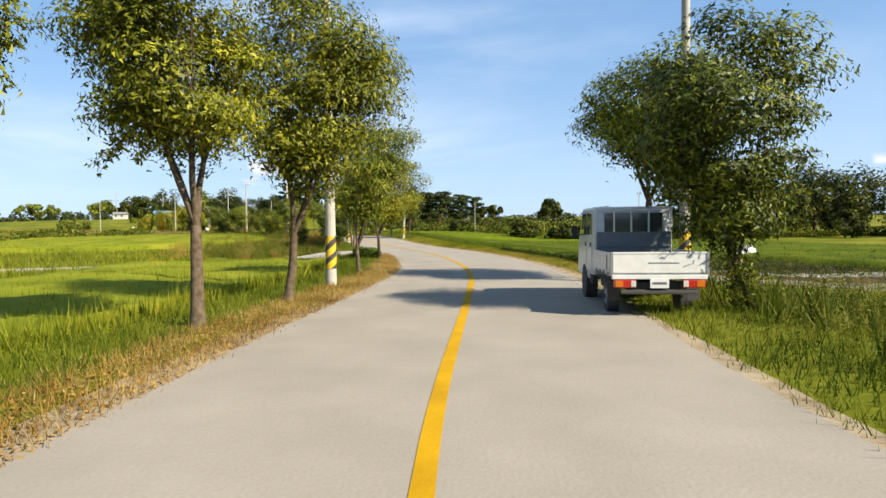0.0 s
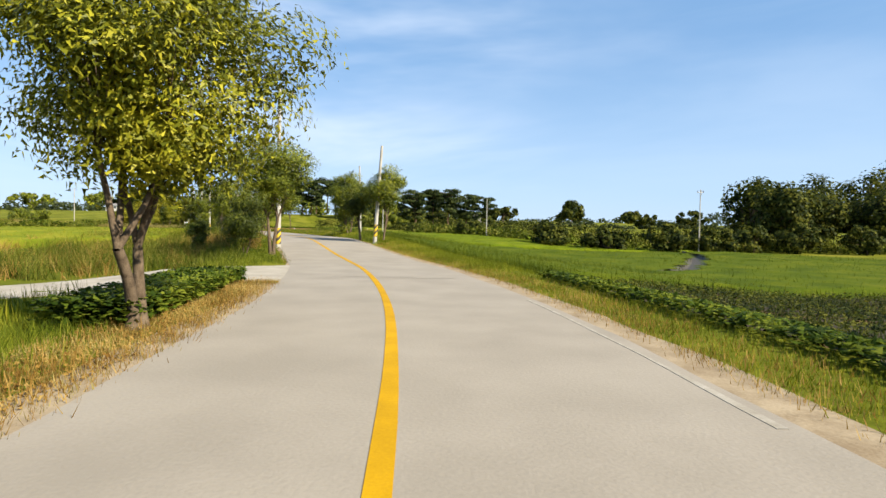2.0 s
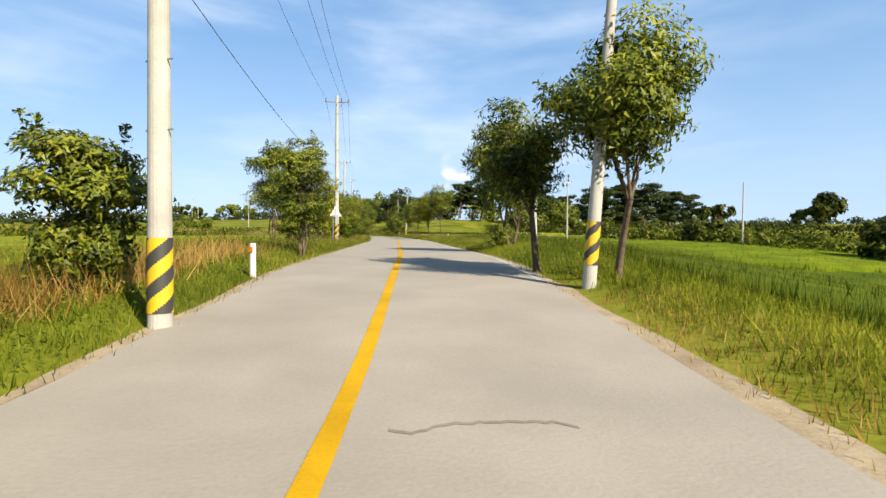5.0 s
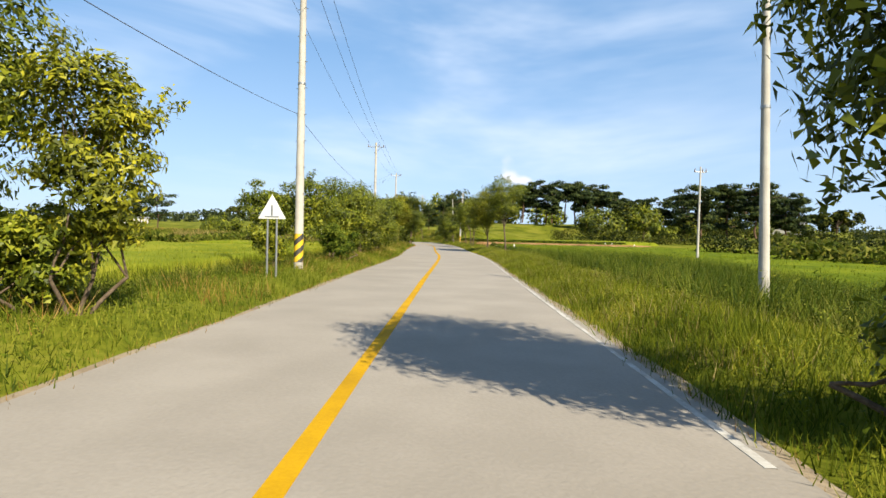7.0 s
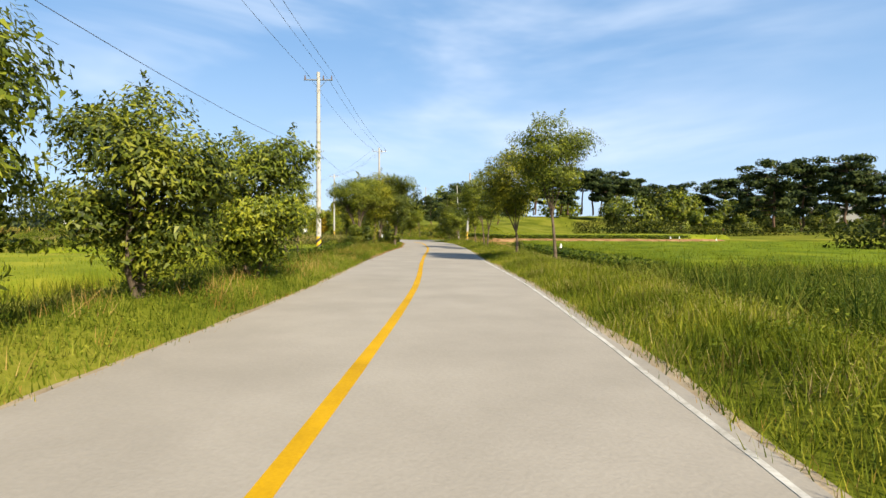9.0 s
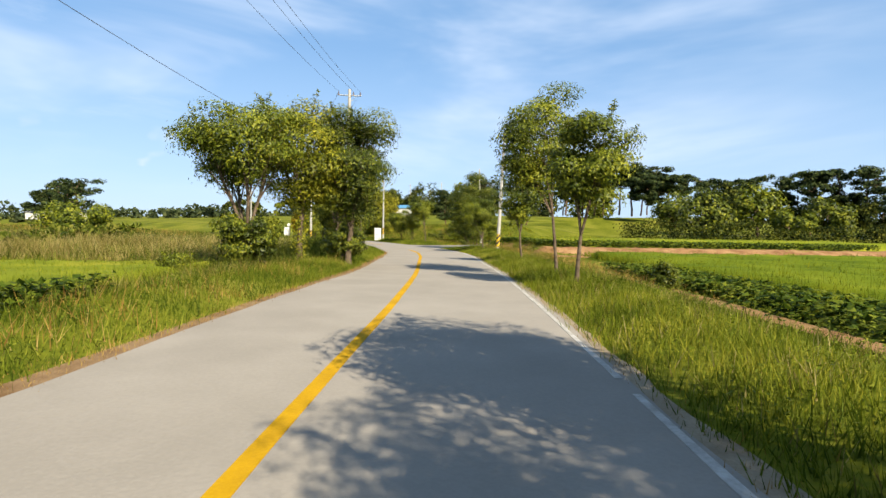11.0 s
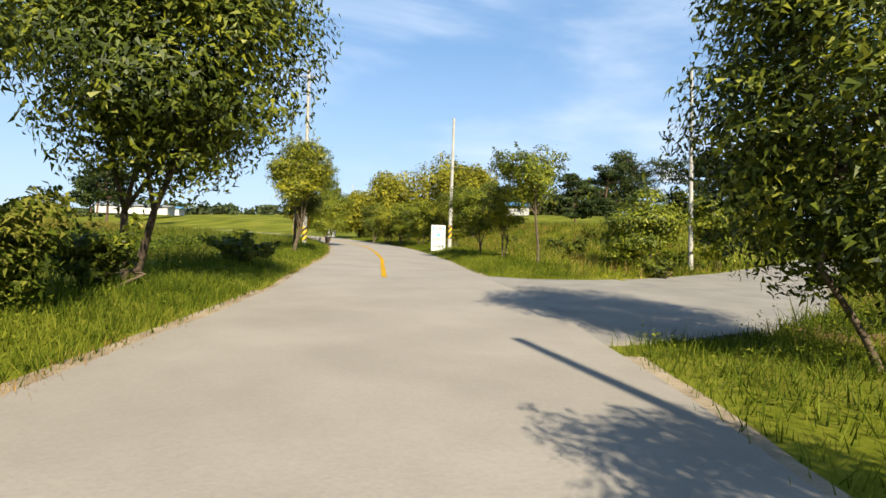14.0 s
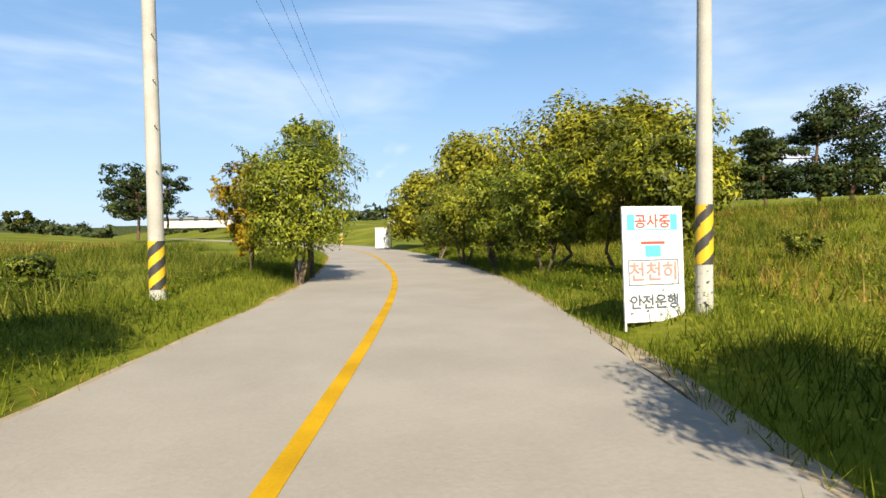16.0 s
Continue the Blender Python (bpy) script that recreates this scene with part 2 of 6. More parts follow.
LEAF_DARK = leafy("dense_dark_leaves", (0.022, 0.032, 0.0034), (0.07, 0.09, 0.0068), (0.185, 0.19, 0.015), 0.28, 0.5)
LEAF_FOREST = leafy("wood_edge_leaves", (0.0095, 0.0164, 0.0045), (0.037, 0.049, 0.0085), (0.12, 0.12, 0.018))
# distance haze is put into these leaf colours: paler and bluer
LEAF_HAZED = leafy("haze_tinted_far_leaves", (0.0221, 0.0347, 0.0158), (0.0473, 0.063, 0.0252), (0.0945, 0.1071, 0.0378))
LEAF_WILLOW = leafy("olive_willow_leaves", (0.0756, 0.0788, 0.0076), (0.189, 0.1795, 0.0151), (0.3276, 0.2961, 0.0315))
NEEDLE = leafy("pine_needles", (0.0063, 0.0126, 0.0044), (0.0221, 0.034, 0.0095), (0.063, 0.0756, 0.0202), 0.15)
BARK = surface("grey_bark", [(0.0536, 0.0391, 0.0265), (0.126, 0.0945, 0.0662)], 9.0, 0.95, 0.9, 50)
BARK_PINE = surface("pine_bark", [(0.063, 0.0378, 0.0252), (0.126, 0.0819, 0.0567)], 7.0, 0.95, 0.9, 40)
POLE = surface("pole_concrete", [(0.2709, 0.2552, 0.2268), (0.3528, 0.3371, 0.3055)], 2.0, 0.85, 0.25, 30)
STEEL = plain("galvanised_steel", (0.2835, 0.2898, 0.2898), 0.45, 0.8)
BLACK = plain("black_rubber", (0.03, 0.03, 0.03), 0.7)
BAND_Y = plain("warning_yellow", (0.4914, 0.315, 0.0063), 0.55)
BAND_K = plain("warning_black", (0.03, 0.028, 0.025), 0.6)
WIRE = plain("cable_black", (0.05, 0.05, 0.055), 0.6)
PORCELAIN = plain("brown_insulator", (0.1, 0.07, 0.06), 0.35)
TRUCK_WHITE = plain("truck_paint", (0.52, 0.52, 0.505), 0.35, 0.0, 0.4)
TRUCK_GREY = plain("dark_bed_guard", (0.09, 0.11, 0.13), 0.5)
CHASSIS = plain("chassis_black", (0.035, 0.032, 0.03), 0.75)
GLASS = plain("tinted_glass", (0.03, 0.04, 0.045), 0.06, 0.0, 1.0)
LAMP_RED = plain("red_lens", (0.32, 0.018, 0.01), 0.2, 0.0, 0.6)
LAMP_AMBER = plain("amber_lens", (0.42, 0.12, 0.012), 0.2, 0.0, 0.6)
LAMP_CLEAR = plain("clear_lens", (0.42, 0.41, 0.39), 0.2, 0.0, 0.6)
WHITE = plain("white_sheet", (0.5, 0.5, 0.49), 0.55)
CYAN = plain("cyan_print", (0.0756, 0.3465, 0.4536), 0.5)
RED_INK = plain("red_print", (0.4725, 0.0567, 0.0441), 0.5)
GREY_INK = plain("grey_print", (0.0756, 0.0882, 0.1071), 0.5)
PINK_INK = plain("faded_red_print", (0.4725, 0.189, 0.1638), 0.5)
ROOF_BLUE = plain("blue_metal_roof", (0.063, 0.189, 0.315), 0.5)
ROOF_GREY = plain("grey_roof", (0.189, 0.1827, 0.1764), 0.7)
WALL = plain("pale_wall", (0.4158, 0.4032, 0.378), 0.8)


# ------------------------------------------------------------ mesh helpers
def mesh_of(name, verts, faces, mats=(), slots=None, smooth=False):
    """A mesh from vertex rows and one or more arrays of faces, all of a width."""
    verts = np.asarray(verts, dtype=np.float32)
    faces = np.asarray(faces, dtype=np.int32)
    k = faces.shape[1]
    me = bpy.data.meshes.new(name)
    me.vertices.add(len(verts))
    me.vertices.foreach_set("co", verts.ravel())
    me.loops.add(faces.size)
    me.loops.foreach_set("vertex_index", faces.ravel())
    me.polygons.add(len(faces))
    me.polygons.foreach_set("loop_start", np.arange(0, faces.size, k, dtype=np.int32))
    for m in mats:
        me.materials.append(m)
    if slots is not None:
        me.polygons.foreach_set("material_index", np.asarray(slots, dtype=np.int32))
    me.update(calc_edges=True)
    me.polygons.foreach_set("use_smooth", np.full(len(faces), smooth))
    me.validate()
    return me


def thing(name, x, y, z, label, category, group="", turn=0.0):
    ob = new(name)
    ob.empty_display_size = 0.2
    ob.matrix_world = pose(x, y, z, 0, 0, turn)
    return tagged(ob, label, category, group)


def part(name, data, material, parent, label=""):
    """One mesh object under a thing or a part; data is a bmesh or a mesh."""
    if isinstance(data, bmesh.types.BMesh):
        me = bpy.data.meshes.new(name)
        data.to_mesh(me)
        data.free()
    else:
        me = data
    if material is not None and not me.materials:
        me.materials.append(material)
    ob = new(name, me)
    ob.parent = parent
    return tagged(ob, label)


def box(x0, y0, z0, x1, y1, z1, bevel=0.01, segs=2):
    bm = bmesh.new()
    bmesh.ops.create_cube(bm, size=1)
    bmesh.ops.scale(bm, vec=(x1 - x0, y1 - y0, z1 - z0), verts=bm.verts)
    bmesh.ops.translate(bm, vec=((x0 + x1) / 2, (y0 + y1) / 2, (z0 + z1) / 2), verts=bm.verts)
    if bevel:
        bmesh.ops.bevel(bm, geom=bm.edges[:], offset=bevel, segments=segs, affect="EDGES", profile=0.6)
    return bm


def rod(a, b, r0, r1=None, n=10):
    """A tapered round bar between two places."""
    a, b = Vector(a), Vector(b)
    bm = bmesh.new()
    bmesh.ops.create_cone(bm, cap_ends=True, segments=n, radius1=r0, radius2=r0 if r1 is None else r1, depth=(b - a).length)
    m = Matrix.Translation((a + b) / 2) @ (b - a).to_track_quat("Z", "Y").to_matrix().to_4x4()
    bmesh.ops.transform(bm, matrix=m, verts=bm.verts)
    return bm


def tube(points, radii, n=7):
    """Rings along a line of points: vertices and quads."""
    pts = np.asarray(points, float)
    d = np.gradient(pts, axis=0)
    d /= np.linalg.norm(d, axis=1, keepdims=True) + 1e-9
    side = np.cross(d, (0.31, 0.95, 0.05))
    side /= np.linalg.norm(side, axis=1, keepdims=True) + 1e-9
    up = np.cross(d, side)
    a = np.linspace(0, 2 * np.pi, n, endpoint=False)
    v = pts[:, None] + np.asarray(radii)[:, None, None] * (np.cos(a)[None, :, None] * side[:, None] + np.sin(a)[None, :, None] * up[:, None])
    i, j = np.meshgrid(np.arange(len(pts) - 1), np.arange(n), indexing="ij")
    q = np.stack([i * n + j, i * n + (j + 1) % n, (i + 1) * n + (j + 1) % n, (i + 1) * n + j], -1).reshape(-1, 4)
    return v.reshape(-1, 3), q


def joined(pieces):
    vs, fs, k = [], [], 0
    for v, q in pieces:
        vs.append(v)
        fs.append(q + k)
        k += len(v)
    return np.concatenate(vs), np.concatenate(fs)


# ------------------------------------------------------------ the road's line and the lie of the land
LINE = [(-1.5, -420), (-1.2, -120), (-0.9, -40), (-0.5, -8), (-0.2, 2), (-0.06, 5.5), (0.2, 8.8), (0.62, 14), (0.95, 19.5), (0.85, 25), (-0.2, 34), (-2.3, 43.6), (-5.0, 51.9), (-7.8, 59.4), (-11.4, 68.5),
        (-14.6, 76), (-19.1, 86.4), (-27.0, 104.6), (-33.4, 117.5), (-39.5, 129.9), (-43.5, 137.8), (-47.2, 144.6), (-50.8, 151.1), (-55.95, 159.0),
        (-62.0, 166.3), (-68.9, 173.1), (-74.5, 178.1), (-79.6, 182.5), (-86.0, 187.9), (-92.9, 192.7), (-106, 200.4), (-123, 208), (-150, 214), (-260, 232), (-900, 330)]


def spline(ctrl, step=0.5):
    c = np.array(ctrl, float)
    out = []
    for i in range(len(c) - 1):
        p0, p1, p2, p3 = c[max(i - 1, 0)], c[i], c[i + 1], c[min(i + 2, len(c) - 1)]
        seg = np.linalg.norm(p2 - p1)
        m1 = (p2 - p0) / max(np.linalg.norm(p2 - p0), 1e-6) * seg
        m2 = (p3 - p1) / max(np.linalg.norm(p3 - p1), 1e-6) * seg
        u = np.linspace(0, 1, max(2, int(seg / step)), endpoint=False)[:, None]
        out.append((2 * u**3 - 3 * u**2 + 1) * p1 + (u**3 - 2 * u**2 + u) * m1 + (-2 * u**3 + 3 * u**2) * p2 + (u**3 - u**2) * m2)
    out.append(c[-1:])
    return np.concatenate(out)


CL = spline(LINE)
CS = np.r_[0, np.cumsum(np.linalg.norm(np.diff(CL, axis=0), axis=1))]
CS = CS - np.interp(0, CL[:, 1], CS)
CD = np.gradient(CL, axis=0)
CD /= np.linalg.norm(CD, axis=1, keepdims=True)
CL = CL + np.interp(CS, (130, 138, 150, 166, 172, 186, 192, 197, 206, 212), (0, 0.1, 0.14, 0.24, 0, -0.26, -0.2, 0.04, 0.12, 0))[:, None] * np.stack([CD[:, 1], -CD[:, 0]], -1)
LEFT_EDGE, RIGHT_EDGE = 2.75, 3.35


def left_edge(s):
    return -np.interp(s, (0, 10, 22, 138, 148, 165, 176), (3.1, 3.05, 2.75, 2.8, 2.35, 2.35, 2.75))




def on_road(s, lat):
    """World x, y at a distance along the road and to its right."""
    s, lat = np.asarray(s, float), np.asarray(lat, float)
    c = np.stack([np.interp(s, CS, CL[:, 0]), np.interp(s, CS, CL[:, 1])], -1)
    d = np.stack([np.interp(s, CS, CD[:, 0]), np.interp(s, CS, CD[:, 1])], -1)
    d /= np.linalg.norm(d, axis=-1, keepdims=True)
    near = np.clip(lat, -45, 45)
    p = c + near[..., None] * np.stack([d[..., 1], -d[..., 0]], -1)
    return p + (lat - near)[..., None] * np.array((0.87, 0.49))


def to_road(x, y):
    """Distance along the road and to its right for places near it."""
    p = np.stack([np.asarray(x, float), np.asarray(y, float)], -1).reshape(-1, 2)
    near = (CS > -60) & (CS < 420)
    c, s, d = CL[near], CS[near], CD[near]
    k = np.array([((c - q) ** 2).sum(1).argmin() for q in p])
    off = p - c[k]
    return s[k] + (off * d[k]).sum(1), off[:, 0] * d[k][:, 1] - off[:, 1] * d[k][:, 0]


def ramp01(v, a, b):
    u = np.clip((v - a) / (b - a), 0, 1)
    return u * u * (3 - 2 * u)


def rise(s):
    """How far the road has climbed since the start."""
    s = np.asarray(s, float)
    return sum(np.interp(s + k, (-60, 45, 51, 56, 61, 66, 420), (0, 0, 0.05, 0.23, 0.56, 0.78, 0.8)) for k in (-3, 0, 3)) / 3


def lift(s, lat):
    """The same for places beside the road: the land follows later the further off it lies."""
    return rise(np.asarray(s, float) - 0.9 * np.maximum(np.abs(lat) - 4, 0))


def lift_xy(x, y):
    s, lat = to_road([x], [y])
    return float(lift(s, lat)[0])


def open_land(s, lat):
    """Height of the ground beside the road, before the side roads cut into it."""
    s, lat = np.asarray(s, float), np.asarray(lat, float)
    out = np.where(lat < 0, left_edge(s) - lat, lat - RIGHT_EDGE)
    bank = 0.04 + 0.2 * ramp01(s, 42, 60)
    z = -0.04 + (bank + 0.04) * ramp01(out, 0.1, 1.6)
    drop = 0.45 * ramp01(out, 2.2, 4.5) * (1 - 0.75 * ramp01(s, 150, 175))
    z = z - drop
    low = np.where(lat > 0, 0.75 * ramp01(out, 3, 16) * ramp01(s, 8, 26) * (1 - ramp01(s, 78, 110)), 0.0)
    start = np.where(lat > 0, 84 - 34 * ramp01(s, 90, 140), 40)
    z = z - low + (3.6 + low) * ramp01(out, start, start + 150) + 5.0 * ramp01(out, 240, 560) + 2.5 * ramp01(s, 260, 420) * ramp01(out, 5, 60)
    z = z + np.where(lat > 0, 2.6 * ramp01(s, 180, 202) * ramp01(out, 3.0, 26) * ramp01(9.9 + 1.19 * (s - 185.5) - lat, 2.5, 12), 0.7 * ramp01(s, 150, 190) * ramp01(out, 8, 40))
    z = z + np.where(lat > 0, 0.5 * ramp01(s, 163.6, 165.0) * (1 - ramp01(s, 178, 180.5)) * ramp01(out, 4.1, 5.3), 0.0)
    return np.where(out < 0, -0.06, z) + lift(s, lat)


class SideRoad:
    def __init__(self, pts, widths, level=None, blend=2.0):
        self.blend = blend
        self.c = spline(pts, 0.8)
        d = np.gradient(self.c, axis=0)
        self.d = d / np.linalg.norm(d, axis=1, keepdims=True)
        self.w = np.interp(np.linspace(0, 1, len(self.c)), np.linspace(0, 1, len(widths)), widths)
        run = np.r_[0, np.cumsum(np.linalg.norm(np.diff(self.c, axis=0), axis=1))]
        near = to_road(self.c[:, 0], self.c[:, 1])
        base = lift(*near)
        self.h = -0.008 + (open_land(*near) - base + 0.03) * ramp01(run, 3.5, 11)
        if level is not None:
            self.h = -0.008 + level * ramp01(run, 6, 60)

    def beside(self, xy):
        """How far places lie outside this side road, and its height there."""
        k = np.array([((self.c - q) ** 2).sum(1).argmin() for q in xy])
        gap = xy - self.c[k]
        along, across = (gap * self.d[k]).sum(1), np.abs(gap[:, 0] * self.d[k][:, 1] - gap[:, 1] * self.d[k][:, 0])
        past = np.where(k == 0, -along, np.where(k == len(self.c) - 1, along, -99.0))
        return np.maximum(across - self.w[k] / 2, past), self.h[k]


SIDE_ROADS = {
    "farm_track": SideRoad([(-2.6, 42.4), (-6.0, 40.6), (-9.2, 38.4), (-14, 35.4), (-26, 30.6), (-60, 20)], (7.0, 3.6, 2.8, 2.6, 2.6, 2.6, 2.6, 2.6)),
    "side_road": SideRoad([(-62.0, 168.6), (-60.4, 170.2), (-59.0, 172.8), (-58.2, 176.8), (-57.9, 182), (-57.7, 190), (-57.6, 212), (-56, 260)], (13.0, 9.0, 6.4, 5.2, 4.5, 4.2, 4.0) + (3.8,) * 18, 0.5, 5.0),
}


def land(s, lat):
    """Height of the ground with the side roads let into it."""
    z = open_land(s, lat)
    flat, xy = z.ravel().copy(), on_road(s, lat).reshape(-1, 2)
    for side in SIDE_ROADS.values():
        lo, hi = side.c.min(0) - 12, side.c.max(0) + 12
        near = ((xy > lo) & (xy < hi)).all(1)
        if near.any():
            off, h = side.beside(xy[near])
            f = 1 - ramp01(off, 0.1, side.blend)
            ns, nl = np.broadcast_to(s, z.shape).ravel()[near], np.broadcast_to(lat, z.shape).ravel()[near]
            f = np.where((nl > left_edge(ns)) & (nl < RIGHT_EDGE), 0.0, f)
            flat[near] = flat[near] * (1 - f) + (h - 0.05 + lift(ns, nl)) * f
    return flat.reshape(z.shape)


def clear_of_roads(xy, margin=0.0):
    """Which places lie on no side road."""
    keep = np.ones(len(xy), bool)
    for side in SIDE_ROADS.values():
        lo, hi = side.c.min(0) - 12, side.c.max(0) + 12
        near = np.where(((xy > lo) & (xy < hi)).all(1))[0]
        if len(near):
            keep[near[side.beside(xy[near])[0] < margin]] = False
    foot = np.linalg.norm(xy - np.array((-77.4, 186.1)), axis=1)
    return keep & (foot > 0.5)


def land_xy(x, y):
    s, lat = to_road(x, y)
    return land(s, lat)


def ground_z(x, y):
    return float(land_xy([x], [y])[0])


# ------------------------------------------------------------ ground and road
srow = np.concatenate([np.linspace(-400, -40, 19), np.arange(-36, 260, 1.5), np.linspace(264, 420, 27), np.linspace(440, 1000, 24)])
half = np.concatenate([[0.0, 0.9, 1.8, 2.6], np.arange(2.9, 8, 0.45), np.arange(8.4, 20, 1.6), np.arange(21, 45, 4.0), np.geomspace(45, 1400, 26)])
lrow = np.concatenate([-half[:0:-1], half])
gs, gl = np.meshgrid(srow, lrow, indexing="ij")
gxy = on_road(gs, gl)
gz = land(gs, gl)
out = np.maximum(np.abs(gl) - 4, 0)
gz += np.array([noise.noise(Vector((a * 0.35, b * 0.35, 3.0))) for a, b in gxy.reshape(-1, 2)]).reshape(gz.shape) * np.minimum(out * 0.04, 0.12)
gi, gj = np.meshgrid(np.arange(len(srow) - 1), np.arange(len(lrow) - 1), indexing="ij")
wide = len(lrow)
gq = np.stack([gi * wide + gj, gi * wide + gj + 1, (gi + 1) * wide + gj + 1, (gi + 1) * wide + gj], -1).reshape(-1, 4)[:, ::-1]
ground = new("ground", mesh_of("ground", np.concatenate([gxy, gz[..., None]], -1).reshape(-1, 3), gq, [EARTH], smooth=True))
tagged(ground, "rough green meadow ground between road and fields", "ground", kind="structure")


def strip(name, s0, s1, left, right, z, material, step=0.7, wobble=0.0, seed=0, depth=0.12, cols=2):
    """A band along the road with sides that go down into the ground; left and right are numbers or functions of s."""
    s = np.linspace(s0, s1, max(2, int((s1 - s0) / step)))
    lo = left(s) if callable(left) else np.full(len(s), float(left))
    hi = right(s) if callable(right) else np.full(len(s), float(right))
    if wobble:
        rng = np.random.default_rng(seed)
        lo = lo + np.convolve(rng.normal(0, wobble, len(s)), (0.2, 0.3, 0.3, 0.2), "same")
        hi = hi + np.convolve(rng.normal(0, wobble, len(s)), (0.2, 0.3, 0.3, 0.2), "same")
    lats = [lo] + [lo + (hi - lo) * k / (cols - 1) for k in range(cols)] + [hi]
    zs = [z - depth] + [z] * cols + [z - depth]
    v = np.stack([np.concatenate([on_road(s, a), (b + lift(s, a))[:, None]], -1) for a, b in zip(lats, zs)], 1)
    k = len(lats)
    i, j = np.meshgrid(np.arange(len(s) - 1), np.arange(k - 1), indexing="ij")
    q = np.stack([i * k + j, i * k + j + 1, (i + 1) * k + j + 1, (i + 1) * k + j], -1).reshape(-1, 4)[:, ::-1]
    return mesh_of(name, v.reshape(-1, 3), q, [material])


road = tagged(new("road", strip("road", -300, 420, left_edge, RIGHT_EDGE, 0.0, ASPHALT, 0.8, 0.06, 1, cols=6)), "pale sun-bleached two-lane asphalt country road", "road", kind="structure")
def drift(q):
    """How far the painted line strays from the middle of the road."""
    return np.interp(q, (146, 156, 162, 167, 172, 180), (0, -0.08, -0.16, -0.2, -0.2, 0))


for a, b in ((-120, 171.6), (186.4, 300)):
    tagged(new("centre_line", strip("centre_line", a, b, lambda q: drift(q) - 0.085, lambda q: drift(q) + 0.085, 0.006, YELLOW, 0.7, 0.006, 2, 0.02)), "solid yellow painted centre line on the asphalt", "road marking", kind="structure")
for a, b in ((15, 22.5), (26, 34)):
    tagged(new("edge_line", strip("edge_line", a, b, RIGHT_EDGE - 0.21, RIGHT_EDGE - 0.13, 0.005, FADED_LINE, 0.6, 0.02, int(a), 0.02)), "faded white edge line at the asphalt's gritty rim", "road marking", kind="structure")
for a, b, w in ((62, 74, 0.08), (75, 93, 0.08), (93.6, 118, 0.075), (118.5, 131, 0.08), (131.6, 150, 0.085), (150.4, 170, 0.085)):
    tagged(new("edge_line", strip("edge_line", a, b, RIGHT_EDGE - 0.2, RIGHT_EDGE - 0.2 + w, 0.005, WHITE_LINE, 0.6, 0.012, int(a), 0.02)), "worn white painted edge line on the asphalt", "road marking", kind="structure")
rng = np.random.default_rng(5)
for s0, l0, l1 in ((39.6, -2.0, 2.6), (40.3, -1.2, 1.4), (54.2, 0.4, 1.8)):
    lat = np.linspace(l0, l1, 26)
    ss = s0 + np.cumsum(rng.normal(0, 0.03, 26))
    v = np.concatenate([np.concatenate([on_road(ss + k, lat), 0.004 + rise(ss + k)[:, None]], -1) for k in (-0.025, 0.025)])
    i = np.arange(25)
    crack = new("road_crack", mesh_of("road_crack", v, np.stack([i, i + 1, i + 27, i + 26], -1), [CRACK]))
    tagged(crack, "dark sealed crack across the asphalt", "road crack", kind="structure")
for side, a, b, m, w in ((-1, -20, 38, GRIT, 0.6), (-1, 42, 126, GRIT, 0.14), (-1, 126, 168, RIM, 0.34), (-1, 168, 182, GRIT, 0.7), (-1, 182, 260, GRIT, 0.14), (1, -20, 176, GRIT, 0), (1, 184, 260, GRIT, 0.22)):
    lo = (lambda q, w=w: left_edge(q) - w) if side < 0 else RIGHT_EDGE - 0.1
    hi = (lambda q: left_edge(q) + 0.1) if side < 0 else (lambda q, w=w: RIGHT_EDGE + (w or np.interp(q, (12, 18, 50, 64), (0.25, 0.7, 0.6, 0.18))))
    tagged(new("road_shoulder", strip("road_shoulder", a, b, lo, hi, -0.012, m, 0.45, 0.09, a + 300, 0.1, 3)), "dry gritty shoulder along the asphalt edge", "road shoulder", kind="structure")


def lane(name, material, label):
    """The surface of a side road along its own line."""
    side = SIDE_ROADS[name]
    nrm = np.stack([side.d[:, 1], -side.d[:, 0]], -1)
    rng = np.random.default_rng(len(name))
    rows = []
    for k, dz in ((-0.5, -0.2), (-0.5, 0), (-0.17, 0.0), (0.17, 0.0), (0.5, 0), (0.5, -0.2)):
        edge = rng.normal(0, 0.05, len(side.c)) if abs(k) == 0.5 else 0
        p = side.c + nrm * (side.w * k + edge)[:, None]
        rows.append(np.concatenate([p, (side.h + dz + lift(*to_road(p[:, 0], p[:, 1])))[:, None]], -1))
    v = np.stack(rows, 1)
    k = len(rows)
    i, j = np.meshgrid(np.arange(len(side.c) - 1), np.arange(k - 1), indexing="ij")
    q = np.stack([i * k + j, i * k + j + 1, (i + 1) * k + j + 1, (i + 1) * k + j], -1).reshape(-1, 4)[:, ::-1]
    return tagged(new(name, mesh_of(name, v.reshape(-1, 3), q, [material])), label, "side road", kind="structure")


lane("farm_track", CONCRETE, "bleached concrete farm track joining the road")
lane("side_road", ASPHALT_SIDE, "grey asphalt side road branching off past trees")


